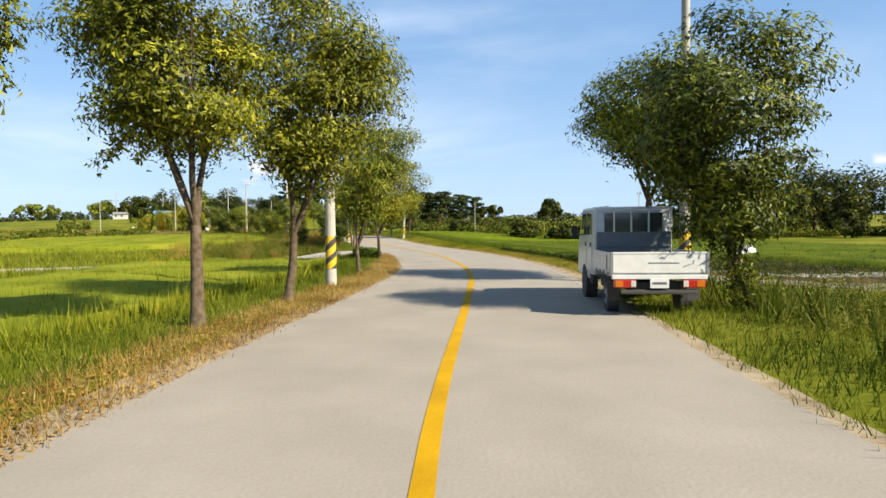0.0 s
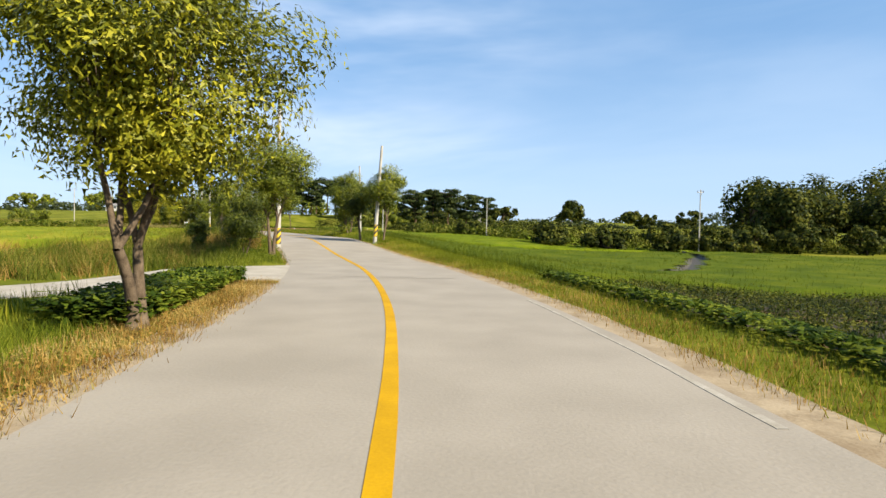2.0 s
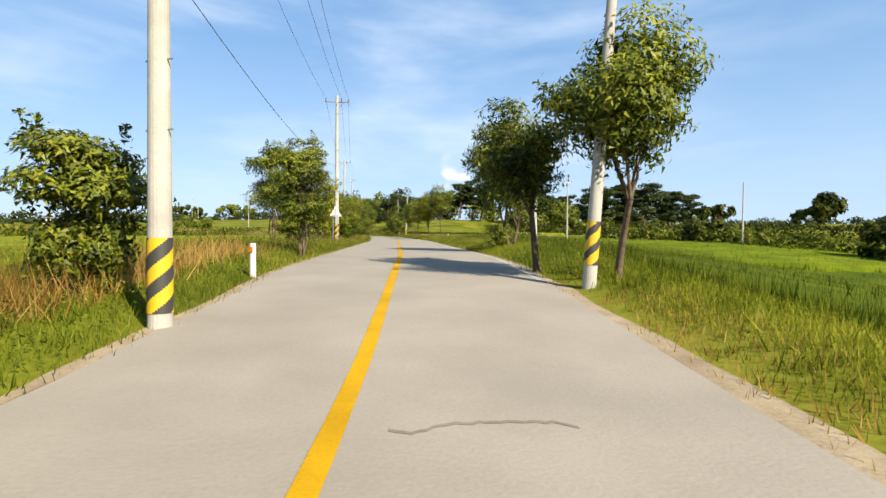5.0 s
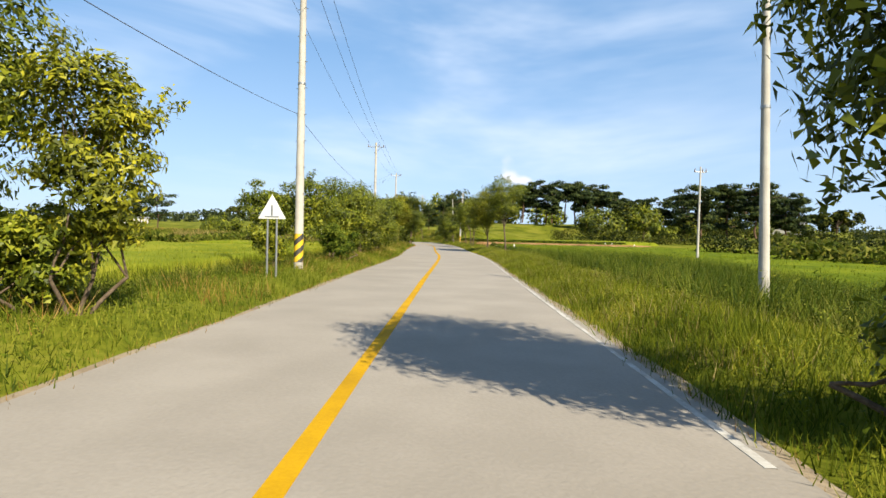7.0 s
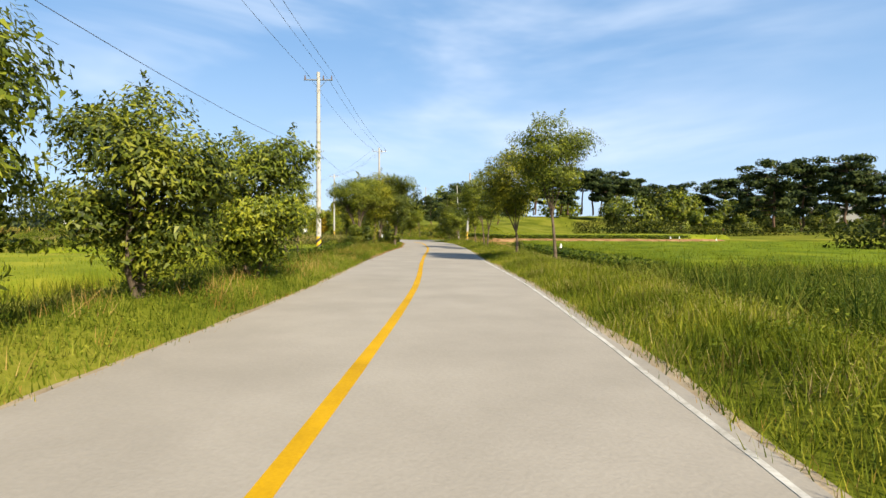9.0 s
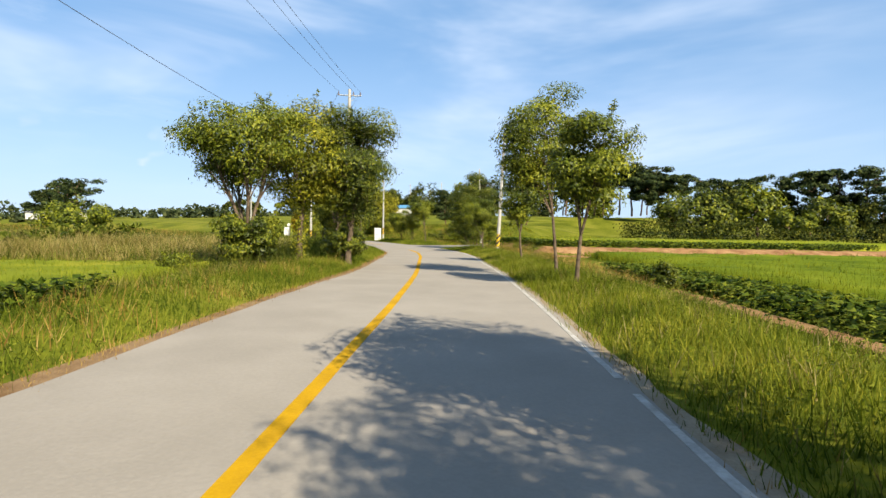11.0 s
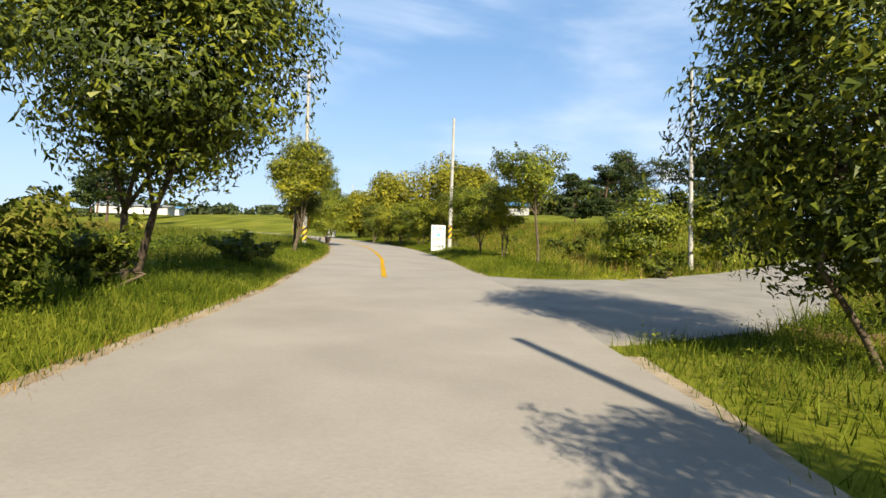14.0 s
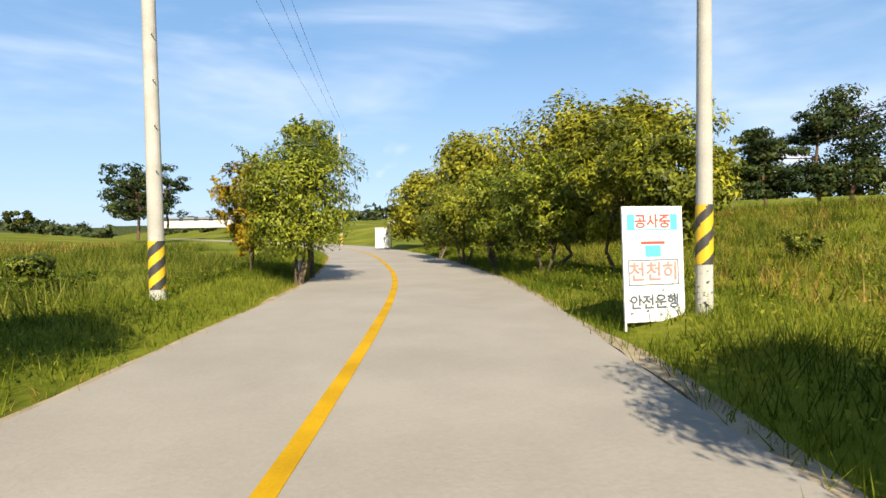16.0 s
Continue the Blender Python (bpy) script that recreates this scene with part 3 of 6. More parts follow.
# ------------------------------------------------------------ grass and crops
def blades(xy, z, rng, each, tall, broad, lean=0.45, spread=0.12):
    """Thin upright blades in tufts round the given places: vertices and triangles."""
    n = len(xy) * each
    base = np.repeat(np.concatenate([xy, z[:, None]], -1), each, 0)
    base[:, :2] += rng.normal(0, spread, (n, 2))
    a = rng.uniform(0, 2 * np.pi, n)
    side = np.stack([np.cos(a), np.sin(a), np.zeros(n)], -1) * (broad * rng.uniform(0.6, 1.3, n))[:, None]
    h = tall * rng.uniform(0.45, 1.15, n) * np.repeat(rng.uniform(0.7, 1.2, len(xy)), each)
    tip = base + np.concatenate([rng.normal(0, lean, (n, 2)) * h[:, None], h[:, None]], -1)
    base[:, 2] -= 0.05
    v = np.stack([base - side, base + side, tip], 1).reshape(-1, 3)
    return v, np.arange(3 * n).reshape(-1, 3)


def sward(name, s0, s1, lat0, lat1, density, each, tall, broad, material, label, category, seed, lift=0.0, lean=0.45, patchy=0.0):
    rng = np.random.default_rng(seed)
    n = int((s1 - s0) * abs(lat1 - lat0) * density)
    s, lat = rng.uniform(s0, s1, n), lat0 + rng.uniform(0, 1, n) * (lat1 - lat0)
    if patchy:
        keep = np.array([noise.noise(Vector((a * 0.45, b * 0.45, seed))) for a, b in zip(s, lat)]) + rng.normal(0, 0.2, n) > patchy - 0.5
        s, lat = s[keep], lat[keep]
    if lat0 < 0:
        lat = lat + left_edge(s) + LEFT_EDGE
    xy = on_road(s, lat)
    keep = clear_of_roads(xy, 0.12)
    xy, s, lat = xy[keep], s[keep], lat[keep]
    v, q = blades(xy, land(s, lat) + lift, rng, each, tall, broad, lean)
    return tagged(new(name, mesh_of(name, v, q, [material])), label, category, kind="stuff")


DITCH = spline([(30.5, 97), (29, 90.9), (26.3, 80.6), (20.7, 67.3), (16.5, 59), (14.2, 56.2)], 0.8)


def off_ditch(xy):
    return np.array([((DITCH - p) ** 2).sum(1).min() for p in xy]) > 0.75**2


def paddy(name, s0, s1, lat0, lat1, high, top, blade, label, seed, edge=9.0, density=26, rows=False):
    """Standing crop: an uneven canopy with skirts, and blades along the side near the road."""
    rng = np.random.default_rng(seed)
    ns, nl = int((s1 - s0) / 0.9) + 2, int(abs(lat1 - lat0) / 0.9) + 2
    s, lat = np.meshgrid(np.linspace(s0, s1, ns), np.linspace(lat0, lat1, nl), indexing="ij")
    xy = on_road(s, lat)
    z = land(s, lat) + high * 0.9 + rng.normal(0, 0.035, s.shape)
    z[[0, -1]] -= high
    z[:, [0, -1]] -= high
    i, j = np.meshgrid(np.arange(ns - 1), np.arange(nl - 1), indexing="ij")
    q = np.stack([i * nl + j, i * nl + j + 1, (i + 1) * nl + j + 1, (i + 1) * nl + j], -1).reshape(-1, 4)
    if lat1 > lat0:
        q = q[:, ::-1]
    q = q[off_ditch(xy.reshape(-1, 2)[q].mean(1))]
    canopy = new(name, mesh_of(name, np.concatenate([xy, z[..., None]], -1).reshape(-1, 3), q, [top], smooth=True))
    tagged(canopy, label, "crop field", kind="stuff")
    reach = min(edge, abs(lat1 - lat0)) * (1 if lat1 > lat0 else -1)
    n = int((s1 - s0) * abs(reach) * density)
    bs, u = rng.uniform(s0, s1, n), rng.uniform(0, 1, n) ** 1.5
    bl = lat0 + u * reach
    if rows:
        bl = lat0 + np.round((bl - lat0) / 0.3) * 0.3 + rng.normal(0, 0.03, n)
    far = int((s1 - s0) * abs(lat1 - lat0) * 3.6)
    fs, fl = rng.uniform(s0, s1, far), lat0 + rng.uniform(0, 1, far) * (lat1 - lat0)
    keep, kept = off_ditch(on_road(bs, bl)), off_ditch(on_road(fs, fl))
    bs, bl, fs, fl = bs[keep], bl[keep], fs[kept], fl[kept]
    v, f = joined([blades(on_road(bs, bl), land(bs, bl) + high * 0.3, rng, 3, high * 0.95, 0.012, 0.22, 0.07),
                   blades(on_road(fs, fl), land(fs, fl) + high * 0.45, rng, 3, high * 0.75, 0.03, 0.25, 0.12)])
    tagged(new(name + "_blades", mesh_of(name + "_blades", v, f, [blade])), label, "crop field", kind="stuff")


L0, R0 = -LEFT_EDGE, RIGHT_EDGE
dn = np.gradient(DITCH, axis=0)
dn = np.stack([dn[:, 1], -dn[:, 0]], -1) / np.linalg.norm(dn, axis=1, keepdims=True)
dz = land_xy(DITCH[:, 0], DITCH[:, 1])
v = np.stack([np.concatenate([DITCH + dn * w, (dz + k)[:, None]], -1) for w, k in ((-0.9, 0.4), (-0.5, 0.03), (0.5, 0.03), (0.9, 0.4))], 1).reshape(-1, 3)
i, j = np.meshgrid(np.arange(len(DITCH) - 1), np.arange(3), indexing="ij")
tagged(new("irrigation_ditch", mesh_of("irrigation_ditch", v, np.stack([i * 4 + j, i * 4 + j + 1, i * 4 + j + 5, i * 4 + j + 4], -1).reshape(-1, 4)[:, ::-1], [MUD_SHADED])), "muddy irrigation ditch curving through the rice, coloured dark for deep shade", "ditch", kind="structure")
# left-hand verges
sward("tan_reeds", -6, 39, L0 - 0.1, L0 - 1.5, 85, 4, 0.13, 0.009, REED, "tan dry grass along the asphalt", "grass", 29)
sward("dry_grass", -6, 39, L0 - 0.05, L0 - 1.35, 90, 4, 0.17, 0.008, STRAW, "straw-coloured dry grass along the asphalt", "grass", 11)
sward("verge_grass", -8, 47, L0 - 1.15, L0 - 3.2, 70, 4, 0.24, 0.009, GRASS, "green verge grass under the street trees", "grass", 12)
sward("verge_grass", 47, 128, L0 - 0.12, L0 - 3.4, 52, 4, 0.2, 0.01, GRASS, "green verge grass beside the road", "grass", 13)
sward("verge_grass", 128, 236, L0 - 0.28, L0 - 3.6, 50, 4, 0.22, 0.01, GRASS, "green verge grass beside the road", "grass", 14)
sward("dry_grass", 47, 235, L0 - 0.0, L0 - 0.3, 26, 4, 0.12, 0.007, STRAW, "dry grass fringe at the asphalt edge", "grass", 15)
sward("dry_grass", 54, 66, L0 - 1.2, L0 - 4.5, 40, 5, 0.6, 0.01, STRAW, "tall straw-coloured grass under a street tree", "grass", 16)
sward("tall_weeds", 44, 74, L0 - 2.0, L0 - 13, 12, 7, 0.75, 0.016, WEED, "tall mixed weeds beside the road", "weeds", 17, patchy=0.45)
sward("dry_grass", 44, 75, L0 - 4.0, L0 - 16, 4, 7, 0.75, 0.012, STRAW, "brownish grass heads among the weeds", "grass", 18, patchy=0.6)
sward("tall_weeds", 74, 150, L0 - 2.2, L0 - 6.0, 14, 6, 0.55, 0.014, WEED, "tall weeds on the bank above the paddy", "weeds", 19, patchy=0.5)
sward("tall_weeds", 126, 150, L0 - 2.4, L0 - 5.4, 9, 7, 0.42, 0.014, WEED, "weeds at the edge of a small paddy", "weeds", 20, patchy=0.4)
sward("tall_weeds", 150, 172, L0 - 2.4, L0 - 10, 9, 7, 0.85, 0.018, WEED, "reedy weeds behind the street trees", "weeds", 25, patchy=0.4)
sward("tan_reeds", 150, 176, L0 - 7, L0 - 38, 6, 7, 0.95, 0.022, REED, "tan reeds in a band behind the rice", "reeds", 26, patchy=0.42)
sward("tall_weeds", 150, 182, L0 - 10, L0 - 44, 3.5, 7, 0.7, 0.024, WEED, "green weeds among the tan reeds", "weeds", 27, patchy=0.4)
sward("tan_reeds", 136, 146, L0 - 2.6, L0 - 4.6, 14, 6, 0.5, 0.01, REED, "tan grass heads before a small paddy", "reeds", 28, patchy=0.5)
sward("tall_weeds", 172, 235, L0 - 2.4, L0 - 14, 8, 6, 0.6, 0.016, WEED, "weeds along the field edge", "weeds", 21, patchy=0.5)
sward("meadow_grass", 2, 60, L0 - 12, L0 - 50, 3.2, 4, 0.5, 0.03, RICE_Y, "yellowish meadow grass across the fields", "grass", 22)
sward("meadow_grass", 60, 150, L0 - 30, L0 - 70, 1.6, 4, 0.55, 0.035, RICE_Y, "yellowish meadow grass across the fields", "grass", 23)
sward("meadow_grass", 150, 250, L0 - 12, L0 - 45, 4.5, 4, 0.5, 0.03, GRASS, "green meadow grass rising to the field edge", "grass", 24)
# right-hand verges
sward("verge_grass", -8, 16, R0 + 0.1, R0 + 6, 60, 4, 0.2, 0.01, GRASS, "rank verge grass beside the parked truck", "grass", 31)
sward("tall_weeds", -8, 16, R0 + 1.8, R0 + 9, 11, 7, 0.8, 0.018, WEED, "tall weeds behind the verge", "weeds", 32, patchy=0.3)
sward("dry_grass", 20, 60, R0 + 0.3, R0 + 1.6, 45, 4, 0.14, 0.008, STRAW, "dry grass on the gritty shoulder", "grass", 33)
sward("verge_grass", 17, 62, R0 + 0.6, R0 + 2.2, 80, 4, 0.12, 0.009, RICE_Y, "green verge grass at the field edge", "grass", 34)
sward("meadow_grass", 42, 64, R0 + 1.0, R0 + 4.2, 46, 5, 0.24, 0.011, RICE_Y, "bright green grass at the paddy edge", "grass", 46)
sward("verge_grass", 62, 180, R0 + 0.12, R0 + 3.6, 46, 4, 0.22, 0.01, GRASS, "green verge grass beside the road", "grass", 35)
sward("meadow_grass", 178, 186, R0 + 3.0, R0 + 9, 16, 5, 0.34, 0.016, GRASS, "rough grass between the street trees and fields", "grass", 43)
sward("verge_grass", 176, 240, R0 + 0.12, R0 + 4.0, 70, 4, 0.26, 0.01, GRASS, "green verge grass beside the road", "grass", 36)
sward("dry_grass", 60, 166, R0 + 0.0, R0 + 0.35, 26, 4, 0.12, 0.007, STRAW, "dry grass fringe at the asphalt edge", "grass", 37)
sward("meadow_grass", 76, 119, R0 + 0.9, R0 + 5.0, 30, 5, 0.3, 0.012, RICE_Y, "sunlit yellow-green grass on the roadside bank", "grass", 45, patchy=0.2)
sward("tall_weeds", 76, 118, R0 + 3.2, R0 + 13, 15, 7, 0.8, 0.016, WEED, "tall grassy weeds beside the road", "weeds", 38, patchy=0.35)
sward("tall_weeds", 118, 176, R0 + 2.2, R0 + 5.0, 7, 6, 0.34, 0.012, WEED, "weeds between the street trees", "weeds", 39, patchy=0.45)
sward("dry_grass", 140, 172, R0 + 2.6, R0 + 6.0, 11, 5, 0.45, 0.01, STRAW, "dry reddish grass between the street trees", "grass", 40, patchy=0.5)
sward("tall_weeds", 176, 250, R0 + 3.4, R0 + 26, 5.5, 7, 0.6, 0.02, WEED, "weeds over the grassy slope", "weeds", 41, patchy=0.45)
sward("meadow_grass", 178, 250, R0 + 4.0, R0 + 34, 6.0, 5, 0.34, 0.028, RICE_Y, "yellow-green grass over the slope", "grass", 42)
sward("reed_clumps", 80, 112, R0 + 3.4, R0 + 12, 17, 9, 0.95, 0.018, SOY, "dark green reedy weeds in clumps", "weeds", 48, patchy=0.55)
sward("dry_grass", 64, 150, L0 - 0.5, L0 - 2.6, 7, 5, 0.42, 0.008, STRAW, "tan grass heads over the verge", "grass", 49, patchy=0.5)
sward("verge_grass", 140, 182, L0 - 0.34, L0 - 2.2, 48, 5, 0.2, 0.009, GRASS, "lush bright verge grass beside the road", "grass", 50, patchy=0.15)
sward("verge_grass", 72, 170, R0 + 0.1, R0 + 2.2, 66, 5, 0.22, 0.009, RICE_Y, "lush bright verge grass beside the road", "grass", 53, patchy=0.2)
sward("dry_grass", 156, 171, R0 + 2.2, R0 + 4.4, 9, 6, 0.45, 0.01, STRAW, "tall reddish dry grass before the soil bank", "grass", 54, patchy=0.35)
sward("dry_grass", 130, 176, L0 - 0.05, L0 - 0.45, 50, 4, 0.1, 0.008, STRAW, "reddish dry grass fringe at the asphalt edge", "grass", 55)
sward("meadow_weeds", 186, 262, L0 - 9, L0 - 62, 2.6, 6, 0.75, 0.035, WEED, "rough weeds over the meadow", "weeds", 57, patchy=0.35)
sward("dry_grass", 186, 262, L0 - 16, L0 - 66, 1.2, 6, 0.8, 0.03, STRAW, "tan grass heads over the meadow", "grass", 58, patchy=0.5)
sward("tall_weeds", 163, 180, R0 + 3.3, R0 + 5.5, 16, 6, 0.42, 0.013, GRASS, "green weeds over the soil bank", "weeds", 30, patchy=0.35)
sward("tan_reeds", 76, 119, R0 + 0.3, R0 + 3.4, 13, 5, 0.3, 0.009, REED, "tan grass heads over the sunlit verge", "grass", 38, patchy=0.35)
sward("tan_reeds", 119, 172, R0 + 0.3, R0 + 3.0, 9, 5, 0.26, 0.009, REED, "tan grass heads over the sunlit verge", "grass", 39, patchy=0.35)
# crops
paddy("rice_paddy", -14, 34, L0 - 3.2, L0 - 15, 0.5, RICE_GOLD, RICE_Y, "yellow-green rice standing in a paddy", 51)
paddy("ripening_paddy", -30, 24, L0 - 17, L0 - 38, 0.45, RICE_GOLD, RICE_Y, "yellow-green ripening rice in a paddy", 52, 4, 14)
paddy("rice_paddy", 66, 128, L0 - 6.5, L0 - 42, 0.45, RICE_GOLD, RICE_Y, "yellow-green rice in a broad paddy", 53, 8, 18)
paddy("rice_paddy", 136.5, 149, L0 - 4.8, L0 - 36, 0.42, RICE_GOLD, RICE_Y, "bright green rice in a small paddy", 59, 10, 24)
paddy("rice_paddy", 41, 76, R0 + 3.4, R0 + 52, 0.5, RICE_DEEP, RICE_DARK, "deep green rice in a broad paddy", 54, 11, 24)
paddy("rice_paddy", 78, 118, R0 + 13, R0 + 50, 0.5, RICE_TOP, RICE, "green rice in a broad paddy", 55, 5, 18)
paddy("rice_paddy", 119, 162.6, R0 + 7.4, R0 + 50, 0.5, RICE_TOP, RICE, "bright green rice behind the bean rows", 56, 9, 20)
paddy("rice_paddy", 167.2, 178, R0 + 6.8, R0 + 40, 0.6, RICE_GOLD, RICE_Y, "bright green rice above a soil bank", 57, 6, 20)
paddy("rice_paddy", 24, 42, R0 + 22, R0 + 54, 0.5, RICE_DEEP, RICE_DARK, "deep green rice beyond the mulched rows", 58, 4, 14)


def leaf_bed(name, s0, s1, lat0, lat1, count, tall, size, material, label, seed, row=0.0):
    """Broad-leaved crop plants: many folded leaves over a bed."""
    rng = np.random.default_rng(seed)
    s, lat = rng.uniform(s0, s1, count), lat0 + rng.uniform(0, 1, count) * (lat1 - lat0)
    if row:
        lat = np.round(lat / row) * row + rng.normal(0, row * 0.16, count)
    xy = on_road(s, lat)
    keep = clear_of_roads(xy, 0.05)
    lift = np.ones(count)
    if "herbs" in name:
        lift = np.array([0.75 + 1.1 * noise.noise(Vector((a * 0.55, b * 0.55, seed))) for a, b in xy])
        keep &= lift > rng.uniform(0.2, 0.75, count)
    xy, s, lat, lift, count = xy[keep], s[keep], lat[keep], np.clip(lift[keep], 0.3, 1.7), int(keep.sum())
    c = np.concatenate([xy, (land(s, lat) + tall * lift * rng.uniform(0.15, 1, count) ** 0.7)[:, None]], -1)
    small = "herbs" in name
    v, q = leaf_quads(c, rng, size * (0.62 if small else 1.0), 0.55 if small else 0.8, up=0.55 if small else 0.7, tri=small)
    return tagged(new(name, mesh_of(name, v, q, [material])), label, "crop plants", kind="stuff")


def leaf_quads(c, rng, size, slim=0.45, up=0.3, droop=0.0, tri=False, facing=None):
    """Folded diamond leaves at the given places, some facing a given way: vertices and faces."""
    n = len(c)
    d = rng.normal(0, 1, (n, 3))
    if facing is None:
        d[:, 2] = d[:, 2] * (1 - up) - droop
        d /= np.linalg.norm(d, axis=1, keepdims=True)
        w = np.cross(d, rng.normal(0, 1, (n, 3)) * (1 - up) + np.array((0, 0, up * 2.0)))
    else:
        face = facing + rng.normal(0, 0.34, (n, 3))
        face /= np.linalg.norm(face, axis=1, keepdims=True) + 1e-6
        d[:, 2] -= droop * 2
        d -= (d * face).sum(1, keepdims=True) * face
        d /= np.linalg.norm(d, axis=1, keepdims=True) + 1e-6
        w = np.cross(face, d)
    w /= np.linalg.norm(w, axis=1, keepdims=True) + 1e-6
    k = (size * rng.uniform(0.6, 1.35, n))[:, None]
    fold = np.cross(d, w) * k * 0.12
    if tri:
        v = np.stack([c - d * k * 0.5 + w * k * 0.4 * slim, c + d * k * 0.5, c - d * k * 0.4 - w * k * 0.6 * slim], 1)
        return v.reshape(-1, 3), np.arange(3 * n).reshape(-1, 3)
    v = np.stack([c - d * k * 0.5, c + w * k * 0.5 * slim + fold, c + d * k * 0.5, c - w * k * 0.5 * slim + fold], 1)
    return v.reshape(-1, 3), np.arange(4 * n).reshape(-1, 4)


def outward(p, centre, clump, share=0.55):
    """Which way leaves face: out of their clump and out of the crown, a little upwards."""
    a = p - centre
    a /= np.linalg.norm(a, axis=1, keepdims=True) + 1e-6
    return a * share + clump * (1 - share) + np.array((0, 0, 0.3))


leaf_bed("verge_herbs", 47, 172, L0 - 0.3, L0 - 4.5, 60000, 0.32, 0.08, GRASS, "small-leaved herbs in the verge", 67)
leaf_bed("verge_herbs", 62, 180, R0 + 0.4, R0 + 5.0, 60000, 0.32, 0.08, GRASS, "small-leaved herbs in the verge", 68)
leaf_bed("verge_herbs", 176, 235, R0 + 0.4, R0 + 16.0, 60000, 0.6, 0.1, RICE_Y, "small-leaved herbs on the slope", 69)
leaf_bed("verge_herbs", 172, 230, L0 - 0.4, L0 - 8.0, 34000, 0.42, 0.08, GRASS, "small-leaved herbs in the verge", 70)
leaf_bed("verge_herbs", -6, 20, R0 + 0.6, R0 + 8.0, 12000, 0.4, 0.08, WEED, "small-leaved herbs behind the truck", 71)
leaf_bed("verge_herbs", 3, 15, R0 + 1.8, R0 + 8.5, 15000, 1.1, 0.09, WEED, "waist-high leafy weeds round the roadside trees", 73)
leaf_bed("verge_herbs", 77, 119, R0 + 2.2, R0 + 13, 17000, 0.75, 0.09, GRASS, "bushy weeds over the roadside bank", 74)
leaf_bed("verge_herbs", 146, 172, L0 - 3.0, L0 - 10, 13000, 0.9, 0.12, WEED, "bushy weeds behind the street trees", 75)
leaf_bed("bean_bed", 125, 136.4, L0 - 2.5, L0 - 7.5, 11000, 0.5, 0.15, SOY, "dense dark broad-leaved plants below the verge", 59)
leaf_bed("verge_herbs", 80, 113, R0 + 4.0, R0 + 12, 20000, 1.05, 0.11, SOY, "dark leafy weeds in tall clumps", 60)
leaf_bed("verge_herbs", 148, 178, R0 + 3.0, R0 + 7, 9000, 0.4, 0.1, WEED, "bushy weeds between the street trees", 76)
sward("dry_grass", 180, 240, R0 + 3.5, R0 + 22, 3.0, 6, 0.55, 0.014, STRAW, "brown grass heads over the slope", "grass", 44, patchy=0.55)
leaf_bed("leaf_litter", -4, 37, L0 - 0.25, L0 - 1.5, 12000, 0.07, 0.05, STRAW, "brown leaf litter along the asphalt edge", 77)
leaf_bed("verge_herbs", 42, 62, R0 + 0.9, R0 + 3.0, 4200, 0.2, 0.07, GRASS, "leafy weeds at the paddy edge", 78)
leaf_bed("verge_herbs", 44, 72, L0 - 2.0, L0 - 12, 22000, 0.6, 0.09, WEED, "leafy weeds among tall grass", 72)
leaf_bed("bean_bed", 30.0, 38.6, L0 - 0.9, L0 - 2.3, 8500, 0.46, 0.13, SOY, "dense low bean plants beside the farm track", 61)
leaf_bed("bean_rows", 24, 39.2, R0 + 1.9, R0 + 3.2, 5600, 0.3, 0.13, SOY, "broad-leaved bean plants along the field edge", 62)
leaf_bed("bean_rows", 118, 150, R0 + 4.5, R0 + 6.6, 12000, 0.6, 0.16, SOY, "rows of bean plants along the paddy", 63, 0.75)
leaf_bed("bean_rows", 165.4, 178, R0 + 5.3, R0 + 6.7, 5200, 0.55, 0.18, SOY, "bean plants along the terrace edge", 79)
leaf_bed("bean_rows", 165.5, 167.4, R0 + 5.5, R0 + 32, 6500, 0.55, 0.2, SOY, "bean plants on top of the soil bank", 64)
leaf_bed("bean_field", 172, 215, L0 - 6, L0 - 30, 34000, 0.45, 0.22, SOY, "low green bean field beyond the verge", 65, 1.1)
def cross_ridge(name, s0, s1, lat0, lat1, high, material, label, category, group, seed):
    """A low rounded ridge that runs away from the road."""
    rng = np.random.default_rng(seed)
    lat = np.arange(lat0, lat1, 0.5)
    prof = ((0.0, -0.08), (0.16, 0.55), (0.38, 1.0), (0.62, 0.96), (0.84, 0.5), (1.0, -0.08))
    edge = np.cumsum(rng.normal(0, 0.02, len(lat)))
    rows = []
    for u, k in prof:
        p = s0 + (s1 - s0) * u + edge - edge.mean()
        z = land(p, lat) + high * (k + rng.normal(0, 0.12, len(lat)))
        rows.append(np.concatenate([on_road(p, lat), z[:, None]], -1))
    v, m = np.stack(rows, 1), len(prof)
    i, j = np.meshgrid(np.arange(len(lat) - 1), np.arange(m - 1), indexing="ij")
    q = np.stack([i * m + j, i * m + j + 1, (i + 1) * m + j + 1, (i + 1) * m + j], -1).reshape(-1, 4)
    tagged(new(name, mesh_of(name, v.reshape(-1, 3), q, [material])), label, category, group, "structure")


